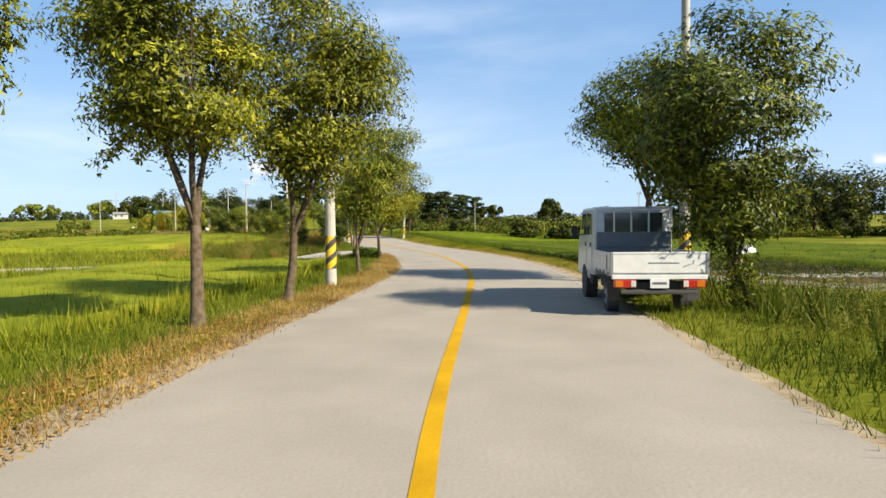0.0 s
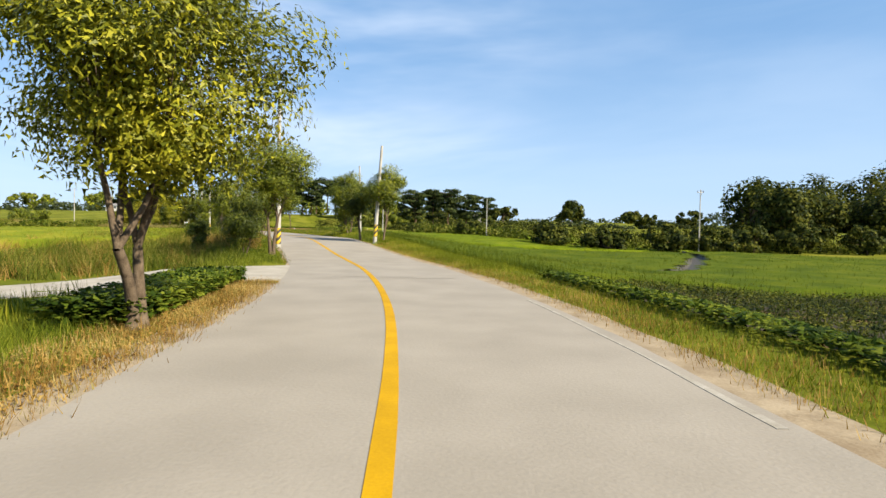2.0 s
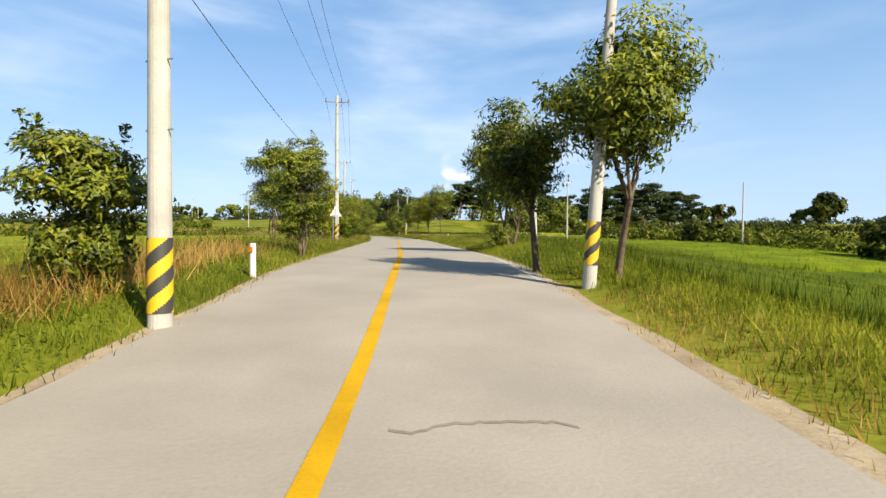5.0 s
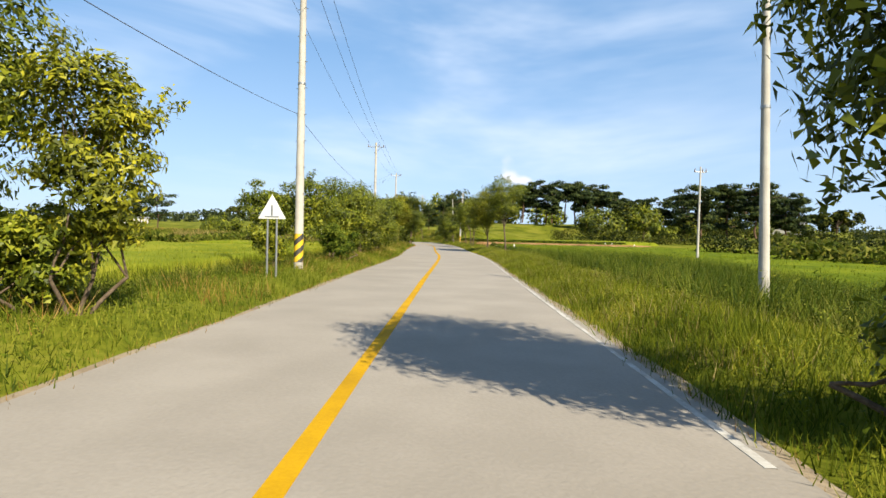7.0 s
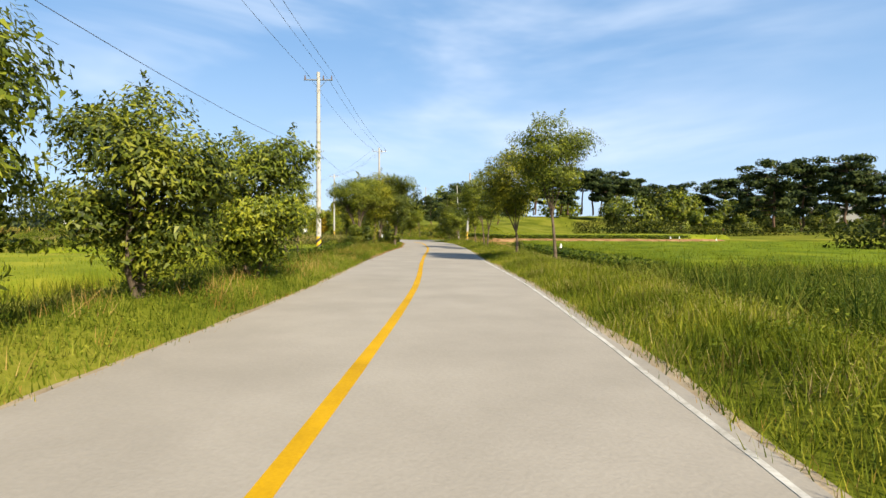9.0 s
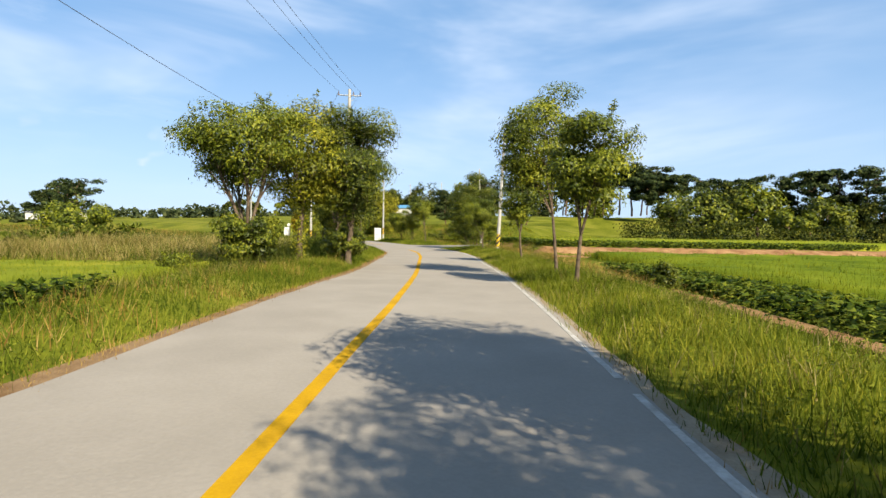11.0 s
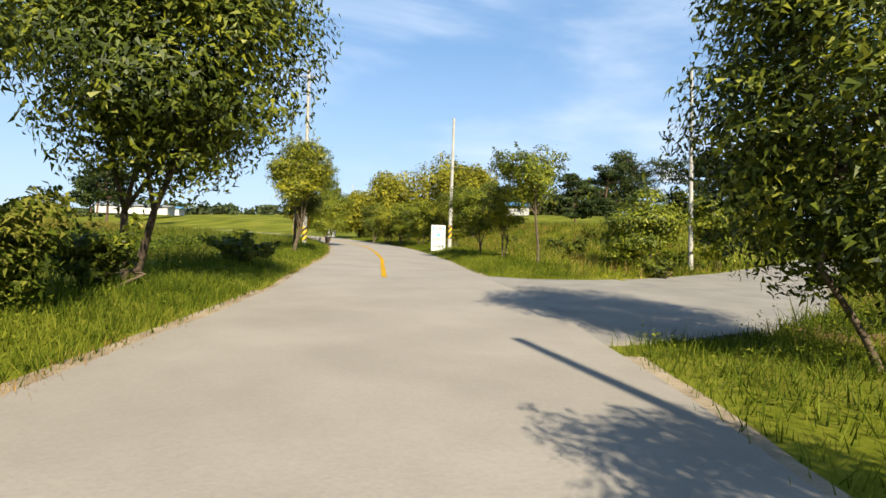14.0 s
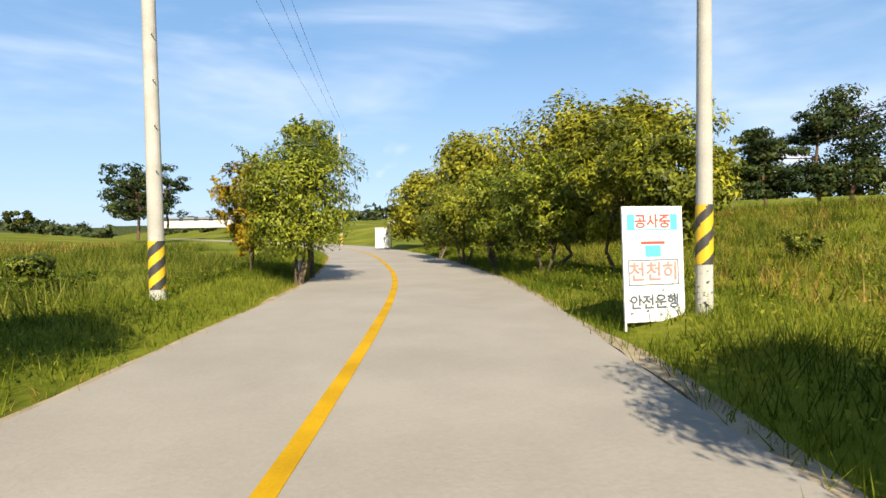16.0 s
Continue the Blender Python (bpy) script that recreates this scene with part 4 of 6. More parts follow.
fs, fl = np.meshgrid(np.linspace(20.6, 43.4, 42), np.linspace(R0 + 3.0, R0 + 22, 34), indexing="ij")
fz = land(fs, fl) + 0.03 + np.random.default_rng(83).normal(0, 0.02, fs.shape)
fz[[0, -1]] -= 0.2
fz[:, [0, -1]] -= 0.2
i, j = np.meshgrid(np.arange(41), np.arange(33), indexing="ij")
fq = np.stack([i * 34 + j, i * 34 + j + 1, i * 34 + j + 35, i * 34 + j + 34], -1).reshape(-1, 4)[:, ::-1]
tagged(new("crop_soil", mesh_of("crop_soil", np.concatenate([on_road(fs, fl), fz[..., None]], -1).reshape(-1, 3), fq, [TILLED])), "dark damp soil of a vegetable field", "field soil", kind="structure")
for k in range(19):
    a = 25.2 + k * 0.92
    cross_ridge("mulch_ridge", a, a + 0.62, R0 + 3.4, R0 + 21.5, 0.16, PALE_FILM if k in (2, 3) else TILLED if k < 2 or k % 5 == 0 else MULCH, "planting ridge covered with thin film", "planting ridge", "mulched ridges", 600 + k)
    leaf_bed("pepper_rows", a + 0.12, a + 0.5, R0 + 3.5, R0 + 21.5, 1150 if k > 4 else 620, 0.42 if k > 4 else 0.28, 0.11, LEAF_FOREST, "dark crop plants in a mulched row", 660 + k)
for k in range(3):
    a = 21.4 + k * 1.14
    cross_ridge("stubble_bed", a, a + 0.95, R0 + 3.1, R0 + 18, 0.1, STUBBLE, "bleached bed under pale film and straw", "planting bed", "stubble beds", 640 + k)
sward("crop_stalks", 27.5, 43.2, R0 + 3.4, R0 + 21.5, 13, 4, 0.46, 0.02, LEAF_FOREST, "dark leafy stalks standing over tilled soil", "crop plants", 56)
sward("dry_grass", 21, 25, R0 + 3.2, R0 + 17, 12, 4, 0.16, 0.012, STRAW, "straw stubble over the bleached beds", "grass", 47)
bs, bl = np.meshgrid(np.linspace(163.2, 166.0, 15), np.linspace(R0 + 4.6, R0 + 36, 80), indexing="ij")
rng = np.random.default_rng(81)
bz = land(bs, bl) + 0.05 + rng.normal(0, 0.03, bs.shape)
bz[[0, -1]] -= 0.15
bz[:, [0, -1]] -= 0.15
i, j = np.meshgrid(np.arange(14), np.arange(79), indexing="ij")
q = np.stack([i * 80 + j, i * 80 + j + 1, i * 80 + j + 81, i * 80 + j + 80], -1).reshape(-1, 4)[:, ::-1]
fs, fl = np.meshgrid(np.linspace(163.4, 179.5, 40), np.linspace(R0 + 3.7, R0 + 5.6, 9), indexing="ij")
fz = land(fs, fl) + 0.05 + rng.normal(0, 0.03, fs.shape)
fz[[0, -1]] -= 0.15
fz[:, [0, -1]] -= 0.15
i, j = np.meshgrid(np.arange(39), np.arange(8), indexing="ij")
fq = np.stack([i * 9 + j, i * 9 + j + 1, i * 9 + j + 10, i * 9 + j + 9], -1).reshape(-1, 4)[:, ::-1]
tagged(new("soil_bank", mesh_of("soil_bank", np.concatenate([on_road(fs, fl), fz[..., None]], -1).reshape(-1, 3), fq, [SOIL])), "bare brown soil face of a rice terrace", "soil bank", kind="structure")
tagged(new("soil_bank", mesh_of("soil_bank", np.concatenate([on_road(bs, bl), bz[..., None]], -1).reshape(-1, 3), q, [SOIL])), "bare brown soil bank between fields", "soil bank", kind="structure")
tagged(new("soil_strip", strip("soil_strip", 112, 150, R0 + 3.9, R0 + 4.5, 0.0, SOIL, 0.6, 0.06, 82, 0.4, 3)), "bare brown soil strip beside bean rows", "soil bank", kind="structure")


# ------------------------------------------------------------ trees
def tree(x, y, top, low, wide, seed, count=6500, leaf=0.15, tone=None, stems=1, off=0.0, trunk=0.085, fork=0.0, name="street_tree", label="leafy street tree with a grey trunk", group="street trees", clumps=26, slim=0.42, ivy=False, vase=0.24):
    """A tapered trunk with limbs that carry clumps of single leaves."""
    tone = tone or LEAF
    count, leaf = int(count * 1.55), leaf * 0.9
    clumps = int(clumps * 1.5)
    rng = np.random.default_rng(seed)
    z0 = ground_z(x, y) - 0.04
    climb = lift_xy(x, y) if to_road([x], [y])[0][0] > 66 else 0.0
    top, low = top + climb, low + climb
    ob = thing(name, x, y, z0, label, "tree" if "tree" in name else "bush", group)
    h, r, mid = top - low, wide / 2, (top + low) / 2 - z0
    # clump centres fill an egg that is wider above its middle
    c = rng.normal(0, 1, (clumps, 3))
    c /= np.linalg.norm(c, axis=1, keepdims=True)
    c *= (rng.uniform(0.25, 1, clumps) ** 0.5)[:, None]
    shape = 0.72 + vase * c[:, 2]
    cen = np.stack([c[:, 0] * r * shape + off, c[:, 1] * r * shape, c[:, 2] * h * 0.45 + mid], -1)
    rad = rng.uniform(0.18, 0.34, clumps) * min(r * 1.25, h * 0.75)
    # limbs
    start = max(low - z0 - 0.15 * h, 0.18 * h, 0.35) if not fork else fork
    pieces = []
    for k in range(stems):
        b = rng.normal(0, 0.10 * (stems > 1), 2)
        lx, ly = rng.normal(0, 0.05, 2) + b * 2.2
        zz = np.linspace(0, start, 7)
        bend = rng.normal(0, 0.03, 2)
        line = np.stack([b[0] + (lx + off * 0.25) * (zz / start) ** 1.3 + bend[0] * np.sin(zz * 2), b[1] + ly * (zz / start) ** 1.3 + bend[1] * np.sin(zz * 2.3), zz], -1)
        tr = trunk * (1.0 if stems == 1 else 0.72)
        rr = tr * np.array((1.5, 1.08, 1.0, 0.95, 0.9, 0.86, 0.8))
        pieces.append(tube(line, rr, 9))
        mine = np.arange(k, clumps, stems)
        mains = max(2, 5 - stems)
        ang = np.argsort(np.arctan2(cen[mine, 1], cen[mine, 0] - off))
        for limb_set in np.array_split(mine[ang], mains):
            if not len(limb_set):
                continue
            goal = line[-1] + (cen[limb_set].mean(0) - line[-1]) * 0.8
            u = np.linspace(0, 1, 7)[:, None]
            e = goal - line[-1]
            limb = line[-1] + e * u + np.array((0, 0, 1.0)) * (u * (1 - u)) * -0.18 * np.linalg.norm(e[:2]) + rng.normal(0, 0.035, (7, 3)) * u
            pieces.append(tube(limb, tr * np.linspace(0.62, 0.26, 7), 6))
            for t in limb_set:
                a0 = limb[rng.integers(3, 7)]
                e = cen[t] - a0
                w = np.linspace(0, 1, 5)[:, None]
                pieces.append(tube(a0 + e * w + rng.normal(0, 0.03, (5, 3)) * w, tr * np.linspace(0.22, 0.05, 5), 4))
    sprigs = []
    if ivy:
        climb = line[rng.integers(0, 7, 1100)] + rng.normal(0, 0.16, (1100, 3)) + np.array((0, 0, 0.1))
        climb[:, 2] += rng.uniform(-0.25, 0.25, 1100)
        sprigs.append(climb[climb[:, 2] > 0.05])
    for t in range(max(8, clumps // 2)):
        e = cen[rng.integers(0, clumps)]
        d = e - np.array((off, 0, mid))
        d = d / (np.linalg.norm(d) + 1e-6) + np.array((0, 0, 0.55)) + rng.normal(0, 0.25, 3)
        d /= np.linalg.norm(d)
        reach = rng.uniform(0.4, 0.85) * min(r, h, 1.7) * 0.75
        w = np.linspace(0, 1, 4)[:, None]
        pieces.append(tube(e + d * reach * w, tr * np.linspace(0.1, 0.03, 4), 3))
        u = rng.uniform(0.3, 1.0, (44, 1))
        sprigs.append(e + d * reach * u + rng.normal(0, 0.06, (44, 3)) * (1.3 - u) * 1.6)
    v, q = joined(pieces)
    part("trunk", mesh_of("trunk", v, q, [BARK], smooth=True), BARK, ob)
    # leaves sit on the outer part of each clump
    pick = rng.choice(clumps, count, p=rad**2 / (rad**2).sum())
    d = rng.normal(0, 1, (count, 3))
    d /= np.linalg.norm(d, axis=1, keepdims=True)
    d[:, 2] = np.where(rng.uniform(0, 1, count) < 0.55, np.abs(d[:, 2]), d[:, 2])
    p = cen[pick] + d * (rad[pick] * rng.uniform(0.25, 1.12, count) ** 0.55)[:, None] * np.array((1.15, 1.15, 0.74))
    stray = rng.uniform(0, 1, count) < 0.015
    p[stray] += d[stray] * rng.uniform(0.05, 0.3, (stray.sum(), 1)) * r * 0.5
    p = np.concatenate([p] + sprigs)
    d = np.concatenate([d, rng.normal(0, 0.6, (len(p) - count, 3))])
    v, q = leaf_quads(p, rng, leaf, slim, droop=0.35, tri=True, facing=outward(p, np.array((off, 0, mid)), d, 0.4))
    part("crown", mesh_of("crown", v, q, [tone]), tone, ob)
    return ob


def bush(x, y, top, wide, seed, count=3500, leaf=0.13, tone=None, label="dense green roadside bush", low=0.1, name="bush", group="roadside bushes"):
    z0 = ground_z(x, y) - (lift_xy(x, y) if to_road([x], [y])[0][0] > 66 else 0.0)
    return tree(x, y, top, z0 + low, wide, seed, count, leaf, tone or LEAF_DARK, 3, 0, 0.04, 0.3, name, label, group, 22, 0.5)


def pine(x, y, z, top, wide, seed, label="dark pine with a bare trunk and flat crown", flat=0.5, count=1500, leaf=0.8, group="distant pines"):
    """A pine: tall bare trunk, crown of flat layers of needle clumps."""
    rng = np.random.default_rng(seed)
    z, top = z + lift_xy(x, y), top + lift_xy(x, y)
    ob = thing("pine_tree", x, y, z - 0.6, label, "tree", group)
    h = top - z + 0.6
    zz = np.linspace(0, h * 0.92, 8)
    bend = np.cumsum(rng.normal(0, 0.11 * h / 8, (8, 2)), 0)
    line = np.stack([bend[:, 0], bend[:, 1], zz], -1)
    pieces = [tube(line, np.linspace(0.03, 0.012, 8) * h * 0.7, 7)]
    n = 34
    zc = h * (1 - flat * rng.uniform(0.04, 1, n) ** 1.2)
    a = rng.uniform(0, 2 * np.pi, n)
    rr = wide / 2 * rng.uniform(0.15, 0.85, n)
    rr *= 1 + 0.4 * np.cos(a - rng.uniform(0, 6.28)) + 0.3 * np.cos(2 * a - rng.uniform(0, 6.28))
    cen = np.stack([np.cos(a) * rr + np.interp(zc, zz, bend[:, 0]), np.sin(a) * rr + np.interp(zc, zz, bend[:, 1]), zc], -1)
    for e in cen:
        k = np.array((np.interp(e[2] * 0.93, zz, line[:, 0]), np.interp(e[2] * 0.93, zz, line[:, 1]), min(e[2] * 0.93, zz[-1])))
        u = np.linspace(0, 1, 4)[:, None]
        pieces.append(tube(k + (e - k) * u, np.linspace(0.008, 0.003, 4) * h * 0.7, 4))
    v, q = joined(pieces)
    part("trunk", mesh_of("trunk", v, q, [BARK_PINE], smooth=True), BARK_PINE, ob)
    pick = rng.integers(0, n, count)
    d = rng.normal(0, 1, (count, 3))
    d /= np.linalg.norm(d, axis=1, keepdims=True)
    p = cen[pick] + d * (rng.uniform(0.2, 1, count) ** 0.5)[:, None] * np.array((1, 1, 0.36)) * wide * 0.18
    v, q = leaf_quads(p, rng, leaf, 0.6, tri=True, facing=d + np.array((0, 0, 0.5)))
    part("crown", mesh_of("crown", v, q, [NEEDLE]), NEEDLE, ob)
    return ob


def wood_tree(x, y, z, top, wide, seed, tone=None, count=2600, leaf=0.55, label="broad dark tree at the wood's edge", group="wood trees", clumps=30):
    """A broad tree far off: short trunk, lobed crown of many leaf sprays down to the ground."""
    tone = tone or LEAF_FOREST
    rng = np.random.default_rng(seed)
    z, top = z + lift_xy(x, y), top + lift_xy(x, y)
    ob = thing("broadleaf_tree", x, y, z - 0.6, label, "tree", group)
    h = top - z + 0.6
    c = rng.normal(0, 1, (clumps, 3))
    c /= np.linalg.norm(c, axis=1, keepdims=True)
    c *= rng.uniform(0.35, 1, (clumps, 1)) ** 0.5
    cen = np.stack([c[:, 0] * wide * 0.4, c[:, 1] * wide * 0.4, h * (0.52 + 0.4 * c[:, 2])], -1)
    rad = rng.uniform(0.12, 0.24, clumps) * min(wide, h)
    pieces = [tube(np.stack([rng.normal(0, 0.05, 6), rng.normal(0, 0.05, 6), np.linspace(0, h * 0.6, 6)], -1), np.linspace(0.03, 0.012, 6) * h, 7)]
    for e in cen[::2]:
        u = np.linspace(0, 1, 4)[:, None]
        k = np.array((0, 0, h * 0.25))
        pieces.append(tube(k + (e - k) * u, np.linspace(0.012, 0.003, 4) * h, 4))
    v, q = joined(pieces)
    part("trunk", mesh_of("trunk", v, q, [BARK], smooth=True), BARK, ob)
    pick = rng.choice(clumps, count, p=rad**2 / (rad**2).sum())
    d = rng.normal(0, 1, (count, 3))
    d /= np.linalg.norm(d, axis=1, keepdims=True)
    p = cen[pick] + d * (rad[pick] * rng.uniform(0.3, 1.1, count) ** 0.5)[:, None]
    p[:, 2] = np.maximum(p[:, 2], 0.2)
    v, q = leaf_quads(p, rng, leaf, 0.85, tri=True, facing=outward(p, np.array((0, 0, h * 0.45)), d, 0.4))
    part("crown", mesh_of("crown", v, q, [tone]), tone, ob)
    return ob


# left of the road, in the order they are passed
tree(-7.1, 7.8, 6.2, 2.4, 2.8, 101, 4200, 0.13, LEAF_Y, label="leafy young tree at the paddy's edge")
tree(-4.2, 9.6, 6.6, 2.4, 3.6, 102, 20000, 0.115, LEAF_Y, off=-0.25, trunk=0.11, clumps=34, label="full-crowned street tree forking above a pale trunk")
tree(-3.6, 13.0, 7.2, 2.3, 4.6, 103, 21000, 0.13, LEAF_Y, off=0.6, trunk=0.1, clumps=36, label="full-crowned street tree beside a striped pole")
tree(-3.1, 20.8, 6.0, 1.6, 3.9, 104, 15000, 0.12, LEAF, vase=0.36, off=0.2, trunk=0.08, label="slender street tree with a tall crown")
tree(-3.35, 30.0, 5.4, 1.75, 4.8, 105, 25000, 0.12, LEAF_Y, vase=0.42, off=0.3, trunk=0.12, stems=2, clumps=44, label="spreading street tree with yellowing leaves")
tree(-8.0, 50.2, 5.8, 2.5, 4.8, 106, 16000, 0.14, trunk=0.12, stems=2, vase=0.34, clumps=36, label="spreading street tree with several stems")
tree(-8.8, 48.6, 4.2, 0.2, 2.6, 107, 11000, 0.1, LEAF_DARK, stems=2, trunk=0.05, name="shrub_tree", label="bushy upright shrub beside the road")
bush(-13.6, 54.2, 2.1, 1.4, 108, label="small dark bush among weeds")
bush(-11.4, 56.2, 3.2, 2.3, 109, 6000)
bush(-19.7, 74.7, 1.8, 2.2, 110, 3800, tone=LEAF)
bush(-9.0, 74.6, 1.15, 1.3, 139, 2200, 0.1, LEAF, "small leafy bush at a street tree's foot")
tree(-13.7, 65.7, 4.0, 0.7, 2.2, 111, 9000, 0.11, stems=4, trunk=0.05, label="bushy young tree with thin stems")
tree(-20.2, 73.6, 5.4, 1.4, 3.4, 112, 10000, 0.14, LEAF, stems=3, trunk=0.06, label="leafy round-crowned tree at the paddy's edge")
tree(-18.9, 74.8, 4.0, 0.9, 2.0, 113, 5000, 0.13, LEAF_Y, off=0.3, stems=3, trunk=0.045, label="small leafy tree at the paddy's edge")
tree(-24.35, 84.9, 3.5, 0.2, 2.0, 138, 7500, 0.12, stems=4, trunk=0.035, label="bushy young tree before a striped pole")
tree(-25.2, 87.6, 3.9, 1.1, 2.5, 114, 6000, 0.13, stems=3, trunk=0.04, label="small open tree with thin stems")
bush(-25.8, 91.0, 1.9, 2.1, 115, 5500, 0.12, SOY, "rounded bright green bush")
tree(-28.5, 95.2, 4.5, 0.4, 4.2, 116, 19000, 0.14, clumps=36, stems=3, label="broad low tree in the roadside row")
tree(-31.8, 104.2, 4.3, 0.4, 4.1, 117, 14000, 0.15, LEAF, clumps=34, stems=3, label="broad low tree in the roadside row")
tree(-30.2, 99.6, 4.0, 0.3, 3.8, 118, 12000, 0.15, LEAF_DARK, stems=3, label="dark low tree in the roadside row")
tree(-41.9, 118.2, 5.1, 1.0, 2.9, 120, 8500, 0.13, stems=2, trunk=0.06, label="upright leafy tree before a striped pole")
tree(-48.8, 137.5, 7.0, 1.9, 4.6, 121, 14000, 0.15, LEAF_Y, clumps=36, trunk=0.12, fork=2.4, ivy=True, label="leafy street tree with ivy on its trunk")
bush(-50.2, 132.6, 0.75, 1.1, 149, 1500, 0.1, LEAF, "small lone bush at the paddy's edge")
tree(-48.5, 134.4, 6.2, 2.8, 5.6, 119, 15000, 0.14, trunk=0.13, fork=1.3, off=-0.4, clumps=40, label="spreading street tree with splayed stems")
tree(-47.6, 139.2, 7.4, 1.4, 4.6, 122, 19000, 0.14, LEAF_DARK, trunk=0.13, fork=1.5, clumps=36, label="dense dark street tree")
bush(-48.1, 139.6, 1.6, 2.2, 137, 4500, label="leafy bush round a tree's foot")
bush(-47.6, 133.6, 2.1, 2.7, 123, 6500)
tree(-53.0, 145.0, 6.5, 2.7, 5.4, 124, 17000, 0.14, trunk=0.11, fork=1.5, off=0.7, clumps=34, label="leaning street tree with a forked dark trunk")
bush(-52.9, 146.9, 2.3, 1.6, 125, 4500)
tree(-56.9, 150.1, 6.2, 0.5, 3.0, 126, 14000, 0.13, LEAF_DARK, stems=2, trunk=0.07, clumps=34, ivy=True, label="ivy-clad bushy street tree beside a striped pole")
tree(-59.0, 155.3, 6.6, 0.7, 2.6, 127, 9000, 0.14, stems=2, label="tall narrow street tree behind a pole")
tree(-61.8, 158.4, 6.6, 0.6, 3.0, 128, 11000, 0.14, LEAF_DARK, stems=3, clumps=32, label="dense dark street tree")
tree(-66.6, 162.8, 7.8, 1.8, 6.6, 129, 26000, 0.18, LEAF_DARK, off=1.4, trunk=0.12, stems=2, fork=1.5, clumps=46, label="spreading street tree with a forked trunk")
bush(-69.4, 167.2, 1.05, 2.6, 130, 5000)
tree(-76.6, 174.2, 6.1, 2.0, 3.3, 431, 9000, 0.15, LEAF_Y, off=0.3, clumps=32, stems=2, trunk=0.07, label="open street tree with pale forked stems")
tree(-79.0, 176.1, 6.0, 1.7, 3.6, 432, 18000, 0.125, LEAF_DARK, off=0.5, trunk=0.085, clumps=30, fork=1.9, label="dark street tree with a single trunk")
tree(-92.2, 186.4, 3.9, 0.9, 2.4, 133, 5000, 0.17, LEAF_GOLD, stems=2, trunk=0.05, label="small tree with golden autumn leaves")
tree(-89.4, 186.7, 5.0, 0.6, 4.3, 134, 14000, 0.14, LEAF, stems=3, label="dense green tree over the road edge")
tree(-91.2, 188.2, 5.6, 3.0, 2.2, 135, 3500, 0.17, trunk=0.06, label="thin-crowned tree above a dense one")
bush(-91.4, 180.3, 1.2, 1.2, 136, 2500, label="small dark shrub in the meadow")
for k, (x, y, t, w) in enumerate([(-56.2, 149.2, 1.5, 1.6), (-58.2, 152.6, 2.0, 1.7), (-60.6, 156.6, 2.4, 1.8), (-62.6, 159.6, 1.9, 1.9), (-64.6, 161.4, 1.3, 1.6), (-55.2, 147.6, 1.1, 1.5)]):
    bush(x, y, t, w, 440 + k, 3200, 0.12, WEED if k % 3 == 0 else LEAF_DARK, "dense undergrowth beneath the street trees", group="undergrowth bushes")
# right of the road
tree(6.0, 10.8, 5.7, 1.0, 3.5, 140, 16000, 0.13, LEAF_DARK, clumps=36, stems=2, off=-0.6, trunk=0.08, ivy=True, label="open leafy tree behind the parked truck")
tree(6.2, 17.2, 6.9, 3.0, 5.4, 141, 20000, 0.15, clumps=42, off=0.35, trunk=0.11, label="spreading tree over the parked truck")
tree(-3.85, 61.8, 6.1, 2.8, 3.8, 143, 8500, 0.16, trunk=0.085, stems=2, label="round-crowned street tree by a leaning pole")
tree(-5.75, 63.9, 4.9, 2.4, 2.8, 144, 6000, 0.15, LEAF_DARK, off=-0.4, label="small dark street tree")
tree(-8.55, 74.2, 6.1, 1.7, 4.0, 146, 18000, 0.14, off=-0.1, trunk=0.1, stems=2, clumps=40, vase=0.1, label="large round-crowned street tree")
tree(-27.0, 118.9, 7.1, 3.0, 4.1, 150, 14000, 0.13, LEAF, clumps=34, off=-0.3, trunk=0.075, label="open street tree beside the bean rows")
tree(-30.2, 122.8, 6.3, 2.1, 4.0, 151, 14000, 0.15, LEAF_Y, clumps=34, off=-0.35, trunk=0.075, label="round street tree on a straight trunk")
tree(-38.0, 138.0, 6.6, 2.7, 3.5, 152, 13000, 0.125, off=-0.7, trunk=0.055, label="leaning street tree with a dark trunk")
tree(-36.6, 135.1, 5.2, 2.0, 2.6, 153, 11000, 0.12, off=0.3, trunk=0.06, label="round street tree on a slender trunk")
bush(-34.4, 136.6, 0.75, 0.9, 148, 1300, 0.1, LEAF_DARK, "small upright shrub at the bean rows' end")
tree(-42.2, 146.5, 4.5, 1.9, 2.4, 154, 3600, 0.15, off=-0.2, trunk=0.055, label="thin young street tree with an open crown")
tree(-53.5, 166.2, 6.9, 0.3, 5.2, 155, 24000, 0.14, LEAF_DARK, off=-0.4, stems=3, trunk=0.06, clumps=38, label="street tree with several stems and browning top")
tree(-49.6, 158.9, 4.6, 1.5, 3.0, 156, 13000, 0.108, off=-0.4, trunk=0.055, label="leafy street tree at the side road")
tree(-71.1, 182.2, 4.3, 1.2, 3.4, 157, 17000, 0.12, LEAF, trunk=0.06, off=-0.1, label="leafy street tree on the grassy slope")
tree(-68.4, 180.3, 3.7, 1.4, 2.3, 158, 4000, 0.14, LEAF_Y, stems=2, trunk=0.05, label="small open street tree with thin stems")
tree(-65.8, 179.1, 5.3, 2.9, 3.7, 159, 5500, 0.16, off=-0.5, trunk=0.06, fork=2.2, label="tall open street tree with a pale trunk")
bush(-62.6, 182.0, 3.6, 4.0, 161, 7500, 0.17, LEAF, "broad bush at the side road")
bush(-60.4, 186.5, 4.0, 3.2, 162, 7000, 0.17, LEAF, "broad bush at the side road")
